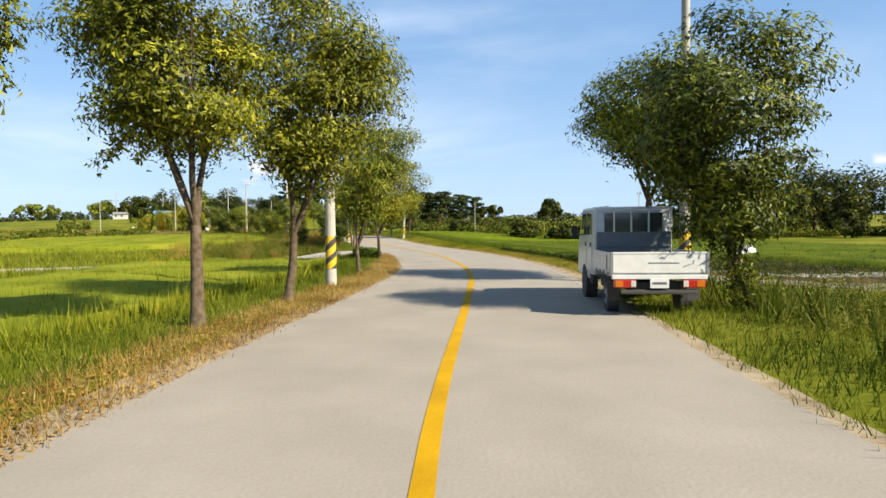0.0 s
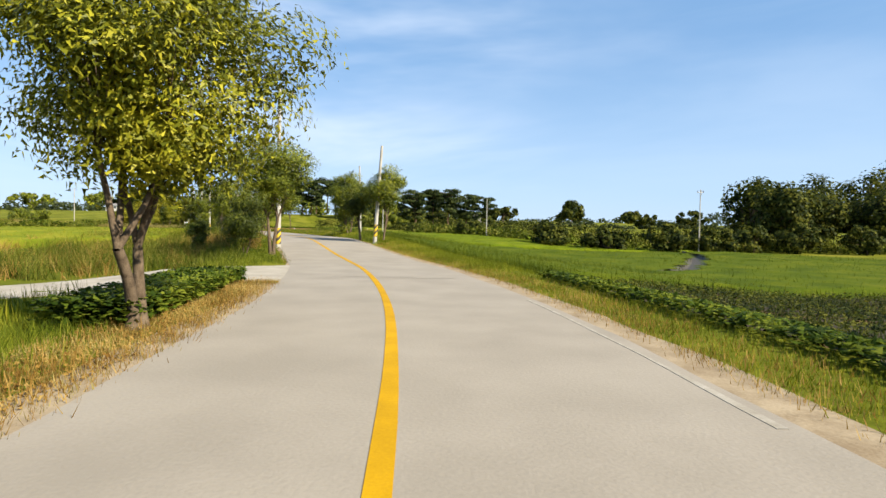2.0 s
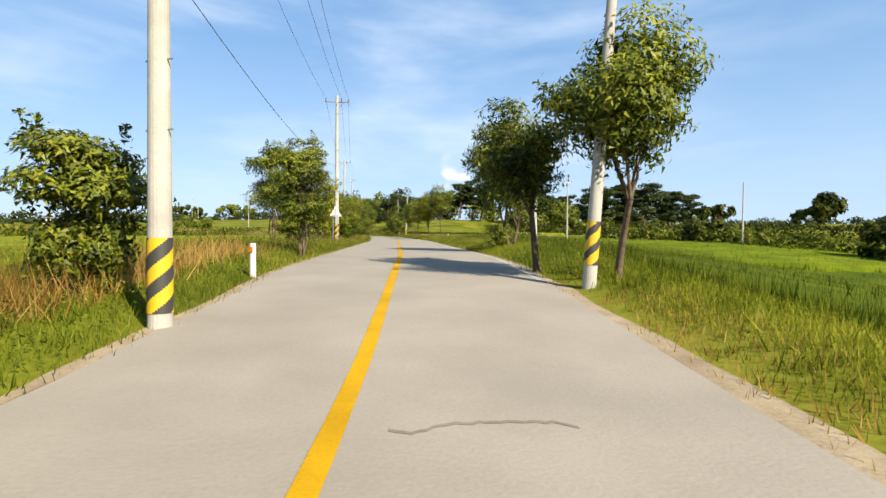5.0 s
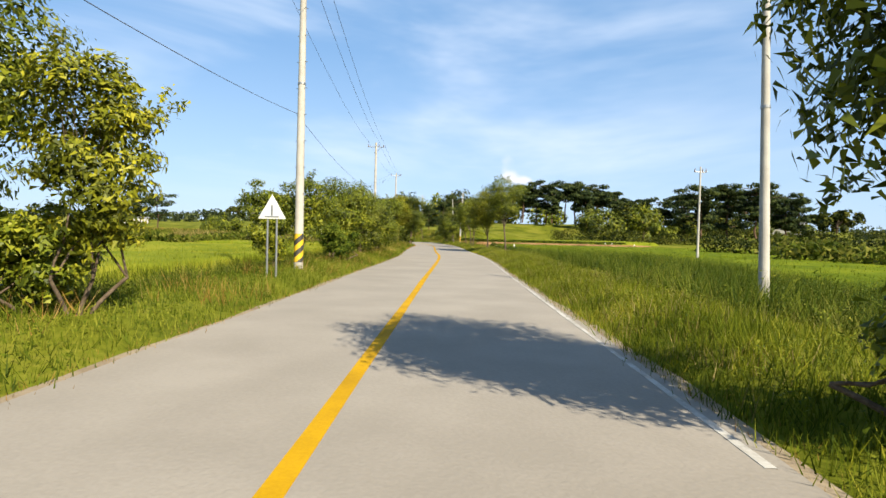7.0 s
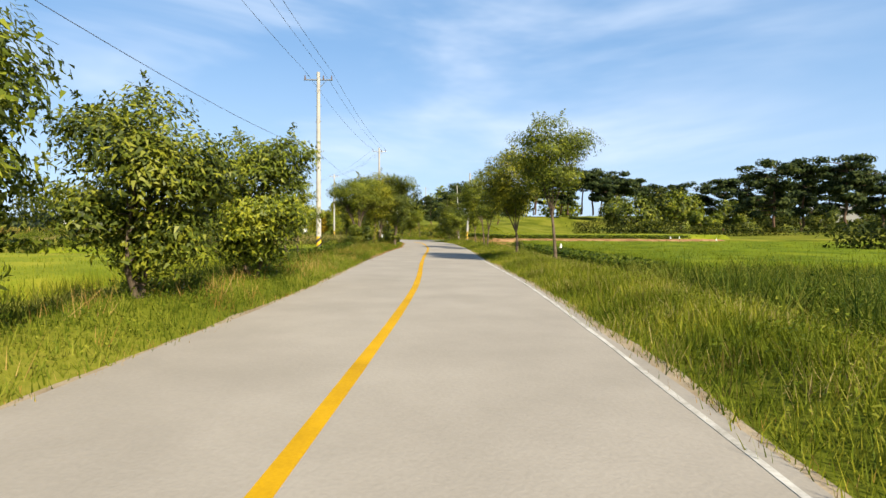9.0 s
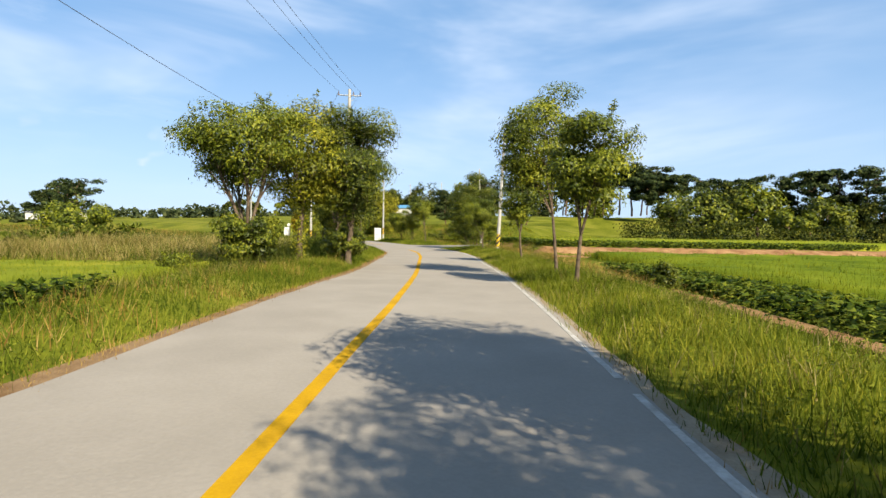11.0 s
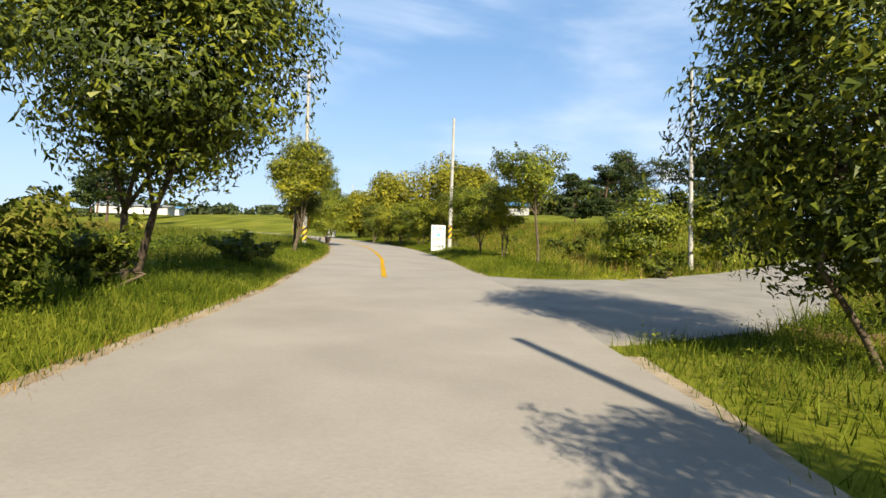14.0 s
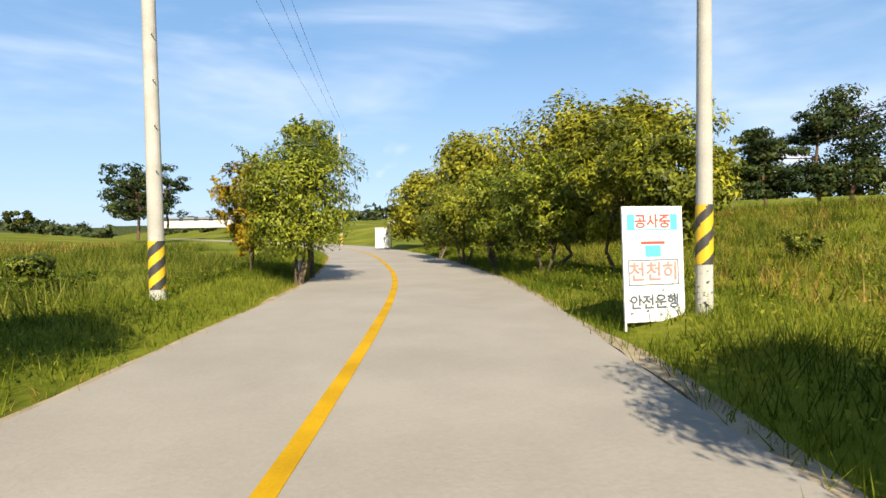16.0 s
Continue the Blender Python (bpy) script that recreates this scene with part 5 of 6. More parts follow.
tree(-79.7, 191.2, 4.25, 0.7, 2.8, 163, 9000, 0.16, LEAF_Y, stems=3, label="tall leafy tree behind the warning board")
tree(-81.8, 192.4, 4.7, 0.6, 3.0, 164, 9000, 0.15, LEAF_Y, stems=3, label="leafy tree in the roadside thicket")
tree(-84.6, 192.6, 3.9, 0.5, 3.0, 165, 7000, 0.16, stems=3, label="leafy tree in the roadside thicket")
tree(-88.0, 194.2, 4.0, 0.4, 3.2, 166, 7000, 0.16, LEAF, stems=3, label="dark leafy tree in the roadside thicket")
tree(-92.0, 196.2, 4.0, 0.4, 3.2, 167, 7500, 0.16, LEAF_Y, stems=3, label="leafy tree in the roadside thicket")
tree(-97.0, 199.0, 4.1, 0.4, 3.4, 168, 6500, 0.17, LEAF_DARK, stems=3, label="dark leafy tree in the roadside thicket")
for k, (a, b) in enumerate([(189, 7), (193, 10), (196, 6.4), (200, 12), (203, 8), (209, 13), (214, 9)]):
    x, y = on_road(a, R0 + b)
    bush(float(x), float(y), ground_z(float(x), float(y)) - lift_xy(float(x), float(y)) + 0.75 + 0.1 * (k % 3), 1.3 + 0.2 * (k % 2), 170 + k, 1500, 0.13, WEED if k % 2 else LEAF_DARK, "low shrub on the grassy slope", group="slope shrubs")

# ------------------------------------------------------------ woods and trees far off
for k, (x, y, z, top, w) in enumerate([(-11, 200, 3.0, 13, 10), (-1, 202, 3.1, 13.8, 10), (-6, 208, 3.1, 13.2, 10), (5, 206, 3.2, 12.0, 9)]):
    pine(x, y, z, top, w, 200 + k, "dense dark pine beside a far house", 0.8, 4200, 0.6)
for k, (x, y, z, top, w) in enumerate([(-92, 342, 9.5, 27.4, 10), (-87, 350, 9.5, 26.4, 11), (-83, 352, 9.6, 29.4, 11), (-78, 344, 9.5, 24, 10), (-73, 347, 9.6, 28, 10), (-69, 355, 9.4, 30, 12), (-65, 350, 9.5, 25.4, 10), (-60, 366, 10, 29.6, 12), (-56, 357, 10, 24.6, 10), (-51, 359, 10.4, 24.9, 10), (-96, 352, 9.5, 24, 10), (-62, 345, 9.5, 23.4, 9)]):
    pine(x, y, z, top, w * (1.15 + 0.12 * (k % 3)), 210 + k, "tall umbrella pine with a bare slanting trunk", 0.42 + 0.09 * (k % 4), 3800, 0.95, "umbrella pines")
for k, (x, y, z, top, w) in enumerate([(-40, 291, 6, 17, 12), (-31, 284, 5, 16, 11), (-23, 278, 4, 16, 11), (-17, 273, 2.3, 16.4, 11), (-11, 282, 3, 17.6, 11), (-5, 280, 2.5, 18, 12), (2, 274, 2.5, 16, 11), (9, 278, 2.5, 17, 11), (16, 272, 2.5, 15.4, 11)]):
    pine(x, y, z, top, w, 220 + k, "broad dark pine in a far grove", 0.7, 3600, 0.75)
for k, (x, y, z, top, w) in enumerate([(-45, 264, 2, 12, 10), (-35, 270, 2, 14.4, 12), (-38, 252, 0.7, 11, 13), (-28, 262, 2, 13.4, 12), (-15, 262, 2, 10, 12), (-5, 266, 2, 10.6, 12), (6, 264, 2, 7.6, 12), (-22, 255, 2, 7.4, 12), (16, 258, 2, 7, 12)]):
    wood_tree(x, y, z, top, w, 230 + k, (LEAF_DARK, LEAF_FOREST, LEAF_DARK, LEAF)[k % 4], 3000, 0.65, "bushy tree under the far pines", "grove trees")
for k, (x, y, z, top, w) in enumerate([(55, 125, -0.3, 12.7, 10), (54, 114, -0.5, 10.7, 10), (66, 125, -0.6, 13.5, 11), (77, 129, -0.6, 15, 12), (88, 134, -0.6, 16.4, 13), (90, 124, -0.3, 15.4, 12),
                                       (98, 119, -0.6, 15.3, 14), (100, 106, -0.4, 14.2, 14), (61, 118, -0.5, 9.6, 10), (72, 117, -0.5, 10.5, 11), (82, 117, -0.5, 11.5, 11), (60, 132, -0.5, 12.8, 10), (108, 114, -0.5, 15.4, 13), (92, 108, -0.5, 10, 12)]):
    wood_tree(x, y, z, top, w, 240 + k, None, 3600, 0.6)
for k, (x, y, z, top, w) in enumerate([(14, 96, -0.6, 2.6, 6.5), (21, 95, -0.6, 2.3, 7), (28.5, 95.5, -0.6, 2.9, 7), (36, 99, -0.6, 2.7, 7.5), (44, 103, -0.6, 3.2, 8), (52, 106, -0.6, 3.4, 8), (62, 106, -0.6, 3.8, 9), (74, 104, -0.6, 4.4, 9), (85, 102, -0.6, 4.8, 10), (4, 116, -0.3, 2.8, 6)]):
    wood_tree(x, y, z, top, w, 260 + k, None, 1900, 0.45, "low dark bushes along a field edge", "hedge bushes", 22)
for k, (x, y, z, top, w) in enumerate([(37, 196, 5, 10.5, 8), (54, 195, 5, 9, 6.3), (70, 230, 5, 9, 14), (95, 250, 6, 11, 18), (20, 240, 5, 10, 18), (-30, 300, 6, 14, 20), (45, 235, 5, 9, 16)]):
    wood_tree(x, y, z, top, w, 280 + k, None, 1500, 0.9, "hazy tree on the far field edge", "far trees", 20)
for k, (x, y, z, top, w) in enumerate([(-263, 434, 12, 26, 24), (-246, 455, 10, 30, 22), (-234, 479, 12, 36, 29), (-181, 431, 9, 30, 30), (-155, 405, 7, 30, 25), (-167, 357, 6, 18, 30), (-162, 309, 4, 10, 17),
                                       (-205, 395, 8, 24, 26), (-225, 400, 9, 22, 24), (-300, 420, 12, 22, 34), (-330, 400, 12, 20, 34), (-130, 420, 8, 26, 30), (-105, 440, 8, 26, 30)]):
    wood_tree(x, y, z, top, w, 300 + k, LEAF_FOREST if k % 3 else LEAF, 1700, 1.7, "tree in the far village belt", "village trees", 24)
for k, (x, y, z, top, w) in enumerate([(-193, 206, 3.1, 12.6, 9), (-200, 213, 3.1, 14.0, 9.5), (-205, 209, 3.1, 10.6, 8), (-177, 202, 1.4, 13, 10)]):
    pine(x, y, z, top, w, 330 + k, "lone field pine with an open dark crown", 0.7, 2600, 0.6, "field pines")
wood_tree(-261, 193, 5, 8.7, 10, 336, None, 1800, 0.6, "low dark tree beyond the meadow", "field trees", 18)
wood_tree(-105, 161, 0.2, 5.2, 10.4, 335, LEAF, 7000, 0.3, "round willow bush in the meadow", "field trees")
for k, (x, y, z, top, w) in enumerate([(-102, 207, 0.6, 8.7, 8.0), (-97, 211, 0.6, 10.4, 9.0), (-109, 208, 0.2, 7.0, 5.8), (-93, 209, 0.5, 9.8, 7.6), (-89, 206, 0.8, 8.4, 5.6)]):
    wood_tree(x, y, z, top, w, 340 + k, LEAF_WILLOW, 12000, 0.27, "mounded olive-green willow above the thicket", "willows", 40)
for k, (x, y, z, top, w) in enumerate([(-91, 255, 4, 15.5, 14), (-96, 244, 2.7, 11.6, 8), (-92, 248, 2.3, 13.3, 9.6), (-78, 252, 4, 14, 11)]):
    pine(x, y, z, top, w, 350 + k, "broad dark pine above the slope", 0.75, 6500, 0.42)

def hedgerow(pts, low, high, seed, tone, label):
    """A long uneven row of low shrubs and reeds."""
    rng = np.random.default_rng(seed)
    c = spline(pts, 1.1)
    z = land_xy(c[:, 0], c[:, 1])
    tall = np.array([low + (high - low) * min(max(0.5 + 0.9 * noise.noise(Vector((a * 0.11, b * 0.11, seed))), 0), 1) for a, b in c])
    pick = rng.integers(0, len(c), len(c) * 130)
    p = np.concatenate([c[pick] + rng.normal(0, 1.0, (len(pick), 2)), (z[pick] + tall[pick] * rng.uniform(0.02, 1, len(pick)))[:, None]], -1)
    v, q = leaf_quads(p, rng, 0.42, 0.7, 0.2, tri=True)
    tagged(new("hedgerow", mesh_of("hedgerow", v, q, [tone])), label, "hedge", kind="stuff")


hedgerow([(-4, 128), (6, 112), (13, 101), (26, 100), (40, 106), (56, 112), (80, 112), (120, 108)], 1.0, 2.5, 11, WEED, "yellow-green reeds and shrubs along a field edge")
hedgerow([(-10, 150), (10, 136), (40, 138), (70, 145)], 1.6, 3.4, 12, LEAF_FOREST, "low dark shrubs beyond the paddies")
hedgerow([(-54, 250), (-46, 241), (-34, 236), (-16, 238), (6, 242), (34, 242)], 2.2, 5.0, 14, LEAF_FOREST, "dark undergrowth at the foot of the grove")
hedgerow([(-60, 60), (-58, 90), (-66, 120), (-80, 150)], 0.6, 1.8, 13, WEED, "low reeds between the left-hand fields")


def tree_belt(far, low, high, seed, gap):
    """A far belt of trees all round: clumps of leaf sprays along an uneven ring."""
    rng = np.random.default_rng(seed)
    step = 7.0 / far
    cen, rad = [], []
    for a in np.arange(0, 2 * np.pi, step):
        reach = far + 26 * noise.noise(Vector((math.cos(a) * 3, math.sin(a) * 3, seed)))
        x, y = -30 - math.sin(a) * reach, 100 + math.cos(a) * reach
        if abs(to_road([x], [y])[1][0]) < 14:
            continue
        level = 0.5 + 0.9 * noise.noise(Vector((math.cos(a) * 9, math.sin(a) * 9, seed * 3.0)))
        if level < gap:
            continue
        tall = low + (high - low) * min(max(level, 0), 1) * rng.uniform(0.75, 1.15)
        z = ground_z(x, y)
        for k in range(4):
            cen.append((x + rng.normal(0, 3), y + rng.normal(0, 3), z + tall * rng.uniform(0.1, 0.85)))
            rad.append(tall * rng.uniform(0.2, 0.34) + 0.5)
    cen, rad = np.array(cen), np.array(rad)
    pick = rng.integers(0, len(cen), len(cen) * 34)
    d = rng.normal(0, 1, (len(pick), 3))
    d /= np.linalg.norm(d, axis=1, keepdims=True)
    p = cen[pick] + d * (rad[pick] * rng.uniform(0.2, 1, len(pick)) ** 0.5)[:, None] * np.array((1.5, 1.5, 0.9))
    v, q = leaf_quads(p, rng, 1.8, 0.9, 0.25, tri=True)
    tagged(new("far_woods", mesh_of("far_woods", v, q, [LEAF_HAZED])), "belt of trees along the far fields in haze-tinted leaves", "woods", kind="stuff")


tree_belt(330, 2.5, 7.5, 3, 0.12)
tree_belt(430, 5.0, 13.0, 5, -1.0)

# distant hills close the view all round
for k, (a0, a1, far, high) in enumerate([(-75, 75, 900, 12), (60, 200, 1000, 8), (190, 300, 900, 14)]):
    rng = np.random.default_rng(400 + k)
    a = np.radians(np.linspace(a0, a1, 90))
    ridge = high * (0.5 + 0.5 * np.convolve(rng.uniform(0, 1, 90), np.ones(9) / 9, "same"))
    low = np.stack([-30 - np.sin(a) * far, 90 + np.cos(a) * far, np.full(90, -2.0)], -1)
    crest = low + np.stack([-np.sin(a) * 90, np.cos(a) * 90, ridge + 10], -1)
    behind = crest + np.stack([-np.sin(a) * 90, np.cos(a) * 90, -ridge - 10], -1)
    v = np.concatenate([low, crest, behind])
    i = np.arange(89)
    q = np.concatenate([np.stack([i, i + 90, i + 91, i + 1], -1), np.stack([i + 90, i + 180, i + 181, i + 91], -1)])
    tagged(new("backdrop", mesh_of("backdrop", v, q, [LEAF_FOREST], smooth=True)), "low wooded hills on the horizon", "hills", kind="structure")


# ------------------------------------------------------------ poles, wires, signs
def striped_band(ob, r0, r1, z0, z1):
    """Slanting black and yellow stripes wrapped round a pole, a sleeve proud of it."""
    n, m = 32, 40
    a = np.linspace(0, 2 * np.pi, n, endpoint=False)
    zz = np.linspace(z0, z1, m)
    rr = np.interp(zz, (z0, z1), (r0, r1)) + 0.006
    v = np.stack([np.cos(a)[None] * rr[:, None], np.sin(a)[None] * rr[:, None], np.repeat(zz[:, None], n, 1)], -1).reshape(-1, 3)
    i, j = np.meshgrid(np.arange(m - 1), np.arange(n), indexing="ij")
    q = np.stack([i * n + j, i * n + (j + 1) % n, (i + 1) * n + (j + 1) % n, (i + 1) * n + j], -1).reshape(-1, 4)
    turns = (i * (z1 - z0) / (m - 1) / 0.4 - 2 * j / n).ravel() % 1.0
    part("warning_sleeve", mesh_of("warning_sleeve", v, q, [BAND_Y, BAND_K], (turns < 0.45).astype(int), True), None, ob, "black and yellow striped warning sleeve")


def utility_pole(x, y, h, r=0.15, band=None, arms=(), lean=(0, 0), label="grey concrete utility pole", lift=0.0):
    z0 = ground_z(x, y) + lift
    ob = thing("utility_pole", x, y, z0, label, "utility pole", "utility poles")
    ob.matrix_world = ob.matrix_world @ Matrix.Rotation(radians(lean[0]), 4, "X") @ Matrix.Rotation(radians(lean[1]), 4, "Y")
    part("shaft", rod((0, 0, -0.3), (0, 0, h), r, r * 0.62, 20), POLE, ob)
    if band:
        k = lambda z: r - (r * 0.38) * (z + 0.3) / (h + 0.3)
        striped_band(ob, k(band[0]), k(band[1]), *band)
    for z, w, turn in arms:
        c, s = math.cos(radians(turn)), math.sin(radians(turn))
        part("crossarm", rod((-w * c, -w * s, z), (w * c, w * s, z), 0.04, 0.04, 8), STEEL, ob)
        for u in (-0.92, 0.35, 0.92):
            bm = rod((w * c * u, w * s * u, z), (w * c * u, w * s * u, z + 0.26), 0.055, 0.03, 8)
            part("insulator", bm, PORCELAIN, ob)
        part("brace", rod((w * c * 0.6, w * s * 0.6, z), (0, 0, z - 0.55), 0.018, 0.018, 6), STEEL, ob)
    for z in np.arange(2.6, h - 1, 0.9):
        part("step_bolt", rod((-0.22, 0, z), (0.22, 0, z), 0.012, 0.012, 6), STEEL, ob) if r > 0.14 else None
    part("strap", rod((0, 0, h * 0.62), (0, 0, h * 0.62 + 0.07), r * 0.86, r * 0.86, 16), STEEL, ob)
    return ob


def wire(a, b, sag, r=0.009, label="thin black overhead cable"):
    """One cable between two places, hanging in a curve."""
    a, b = np.array(a, float), np.array(b, float)
    u = np.linspace(0, 1, 22)[:, None]
    p = a + (b - a) * u - np.array((0, 0, 1.0)) * sag * 4 * u * (1 - u)
    v, q = tube(p, np.full(22, r), 5)
    tagged(new("overhead_cable", mesh_of("overhead_cable", v, q, [WIRE], smooth=True)), label, "cable", "overhead cables")


LINE_POLES = [(-3.3, 16.6, 10.4, 0), (-9.35, 55.6, 9.7, 15), (-23.4, 85.3, 10.2, 24), (-41.5, 119.7, 10.9, 26), (-57.9, 153.0, 11.6, 36), (-85.9, 181.9, 12.0, 50), (-128, 211.5, 12.6, 70)]
for k, (x, y, h, turn) in enumerate(LINE_POLES):
    utility_pole(x, y, h, 0.16, (0.22, 1.2) if k else (0.5, 1.45), [(h - 0.45, 0.85, turn)], label="tall concrete utility pole with a striped warning sleeve")
for (x0, y0, h0, t0), (x1, y1, h1, t1) in zip([(0.2, -34, 10.4, 0)] + LINE_POLES, LINE_POLES):
    h0, h1 = h0 + lift_xy(x0, y0), h1 + lift_xy(x1, y1)
    for u in (-0.78, 0.3, 0.78):
        c0, s0, c1, s1 = (math.cos(radians(t0)), math.sin(radians(t0)), math.cos(radians(t1)), math.sin(radians(t1)))
        wire((x0 + c0 * u, y0 + s0 * u, h0 + 0.05), (x1 + c1 * u, y1 + s1 * u, h1 + 0.05), 0.55)
    wire((x0 - 0.2, y0, h0 - 4.6), (x1 - 0.2, y1, h1 - 4.6), 0.7, 0.008, "slack black telephone cable") if x1 > -60 else None
utility_pole(-4.3, 61.2, 6.8, 0.14, (0.45, 1.3), (), (0, 3.5), "leaning concrete pole with a striped warning sleeve")
utility_pole(6.8, 15.9, 9.6, 0.16, (0.5, 1.5), [(9.2, 0.7, 0)], (0, 0), "tall concrete utility pole behind the trees")
utility_pole(-9.3, 85.2, 8.1, 0.13, None, (), (0, -1.5), "slender concrete pole in tall weeds")
utility_pole(-11.0, 118.3, 7.6, 0.1, None, [(7.2, 0.5, 30)], (0, 0), "thin pole standing in a paddy")
utility_pole(-48.2, 158.3, 8.6, 0.14, (0.25, 1.2), (), (0, 2.5), "leaning concrete pole with a striped warning sleeve")
utility_pole(-77.3, 187.35, 8.8, 0.13, (0.75, 1.65), (), (0, 0), "concrete pole with a striped warning sleeve")
utility_pole(-61.3, 185.6, 9.6, 0.11, None, (), (0, -2.5), "slender pale pole on the grassy slope")
utility_pole(6.2, 109, 6.2, 0.09, None, (), (0, 0), "thin pole standing in a paddy")
utility_pole(34.0, 98.0, 8.6, 0.09, None, [(8.2, 0.4, 0)], (0, 0), "thin pole standing in a paddy")
for k, (x, y, h) in enumerate([(-222, 386, 20), (-193, 391, 20), (-146, 338, 18), (-285, 362, 18), (-312, 386, 18)]):
    utility_pole(x, y, h, 0.24, None, [(h - 0.8, 1.4, 20 * k)], (0, 0), "far utility pole by the village")


def reflector_post(x, y, h=0.75):
    ob = thing("reflector_post", x, y, ground_z(x, y), "short white roadside reflector post", "reflector post", "reflector posts")
    part("post", rod((0, 0, -0.1), (0, 0, h), 0.07, 0.065, 14), WHITE, ob)
    part("reflector", box(-0.045, -0.085, h - 0.2, 0.045, -0.055, h - 0.08, 0.006, 1), LAMP_AMBER, ob, "small amber reflector")


reflector_post(-11.4, 60.2)
reflector_post(-92.0, 188.1, 0.55)

# triangular warning sign on two posts
sg = thing("warning_sign", -21.6, 81.9, ground_z(-21.6, 81.9), "white triangular warning sign on twin grey posts", "road sign", "", 22)
for dx in (-0.13, 0.13):
    part("post", rod((dx, 0.03, -0.2), (dx, 0.03, 1.9), 0.028, 0.028, 10), STEEL, sg)
bm = bmesh.new()
tri = [bm.verts.new((math.sin(a) * 0.46, d, 1.86 + math.cos(a) * 0.46)) for d in (-0.012, 0.012) for a in (0, 2.0944, 4.18879)]
bm.faces.new(tri[:3][::-1]), bm.faces.new(tri[3:])
for k in range(3):
    bm.faces.new((tri[k], tri[(k + 1) % 3], tri[3 + (k + 1) % 3], tri[3 + k]))
bmesh.ops.recalc_face_normals(bm, faces=bm.faces)
bmesh.ops.bevel(bm, geom=bm.edges[:], offset=0.01, segments=1, affect="EDGES")
part("panel", bm, WHITE, sg, "white triangular sheet-metal panel")
part("clamp", box(-0.2, 0.012, 1.72, 0.2, 0.03, 1.77, 0.004, 1), STEEL, sg)
part("pictogram", box(-0.02, -0.02, 1.72, 0.02, -0.014, 2.02, 0.002, 1), GREY_INK, sg, "faded dark pictogram bar")
part("pictogram", box(-0.2, -0.02, 1.68, 0.2, -0.014, 1.71, 0.002, 1), GREY_INK, sg, "faded dark pictogram bar")


# construction board beside the striped pole
def lettering(text, size, x, z, material, parent, name="lettering"):
    cu = bpy.data.curves.new(name, "FONT")
    cu.body, cu.size, cu.align_x, cu.align_y, cu.extrude, cu.offset = text, size, "CENTER", "CENTER", 0.002, 0.004
    cu.materials.append(material)
    ob = new(name, cu)
    ob.parent = parent
    ob.matrix_local = pose(x, -0.022, z, 90, 0, 0)
    return tagged(ob, "printed words on the board")


bd = thing("warning_board", -77.75, 186.7, 0.0, "white warning board with red and grey lettering by a pole", "sign board", "", 61)
bd.matrix_world = pose(-77.75, 186.7, 0.16 + lift_xy(-77.75, 186.7), -3, 0, 61)
part("panel", box(-0.5, -0.012, 0, 0.5, 0.012, 1.7, 0.006, 1), WHITE, bd, "white printed panel")
for x in (-0.5, 0.48):
    part("frame_bar", box(x, -0.018, -0.15, x + 0.03, 0.02, 1.72, 0.004, 1), WHITE, bd)
for z in (-0.02, 1.69):
    part("frame_bar", box(-0.47, -0.018, z, 0.48, 0.02, z + 0.03, 0.004, 1), WHITE, bd)
part("colour_band", box(-0.42, -0.017, 1.36, 0.42, -0.0125, 1.6, 0.001, 1), CYAN, bd, "cyan printed band")
part("colour_band", box(-0.3, -0.019, 1.375, 0.3, -0.0175, 1.585, 0.0005, 1), WHITE, bd, "white printed band")
lettering("공사중", 0.22, 0, 1.48, RED_INK, bd)
lettering("천천히", 0.3, 0, 0.72, PINK_INK, bd)
lettering("안전운행", 0.225, 0, 0.27, GREY_INK, bd)
for x0, z0, x1, z1 in ((-0.42, 0.53, 0.42, 0.545), (-0.42, 0.9, 0.42, 0.915), (-0.42, 0.53, -0.405, 0.915), (0.405, 0.53, 0.42, 0.915)):
    part("printed_line", box(x0, -0.017, z0, x1, -0.0125, z1, 0.001, 1), GREY_INK, bd)
part("emblem", box(-0.2, -0.018, 1.15, 0.2, -0.0125, 1.19, 0.002, 1), RED_INK, bd, "faded printed emblem shape")
part("emblem", box(-0.13, -0.018, 0.96, 0.13, -0.0125, 1.13, 0.003, 1), CYAN, bd, "faded printed emblem shape")
part("prop", rod((0.3, 0.02, 1.2), (0.3, 0.55, -0.1), 0.02, 0.02, 8), STEEL, bd)

# second board with a round mirror further on
b2 = thing("notice_board", -112.6, 206.2, ground_z(-112.6, 206.2), "plain white notice board beside the road", "sign board", "", 62)
part("panel", box(-0.6, -0.02, 0.2, 0.6, 0.02, 1.9, 0.01, 1), WHITE, b2)
for x in (-0.5, 0.5):
    part("post", rod((x, 0.03, -0.1), (x, 0.03, 1.9), 0.03, 0.03, 8), STEEL, b2)
mr = thing("traffic_mirror", -113.8, 208.0, ground_z(-113.8, 208.0), "round traffic mirror on a grey post", "traffic mirror", "", 62)
part("post", rod((0, 0.05, -0.1), (0, 0.05, 2.3), 0.04, 0.04, 10), STEEL, mr)
part("mirror_disc", rod((0, 0, 2.35), (0, 0.06, 2.35), 0.36, 0.3, 24), WHITE, mr, "pale round mirror disc")


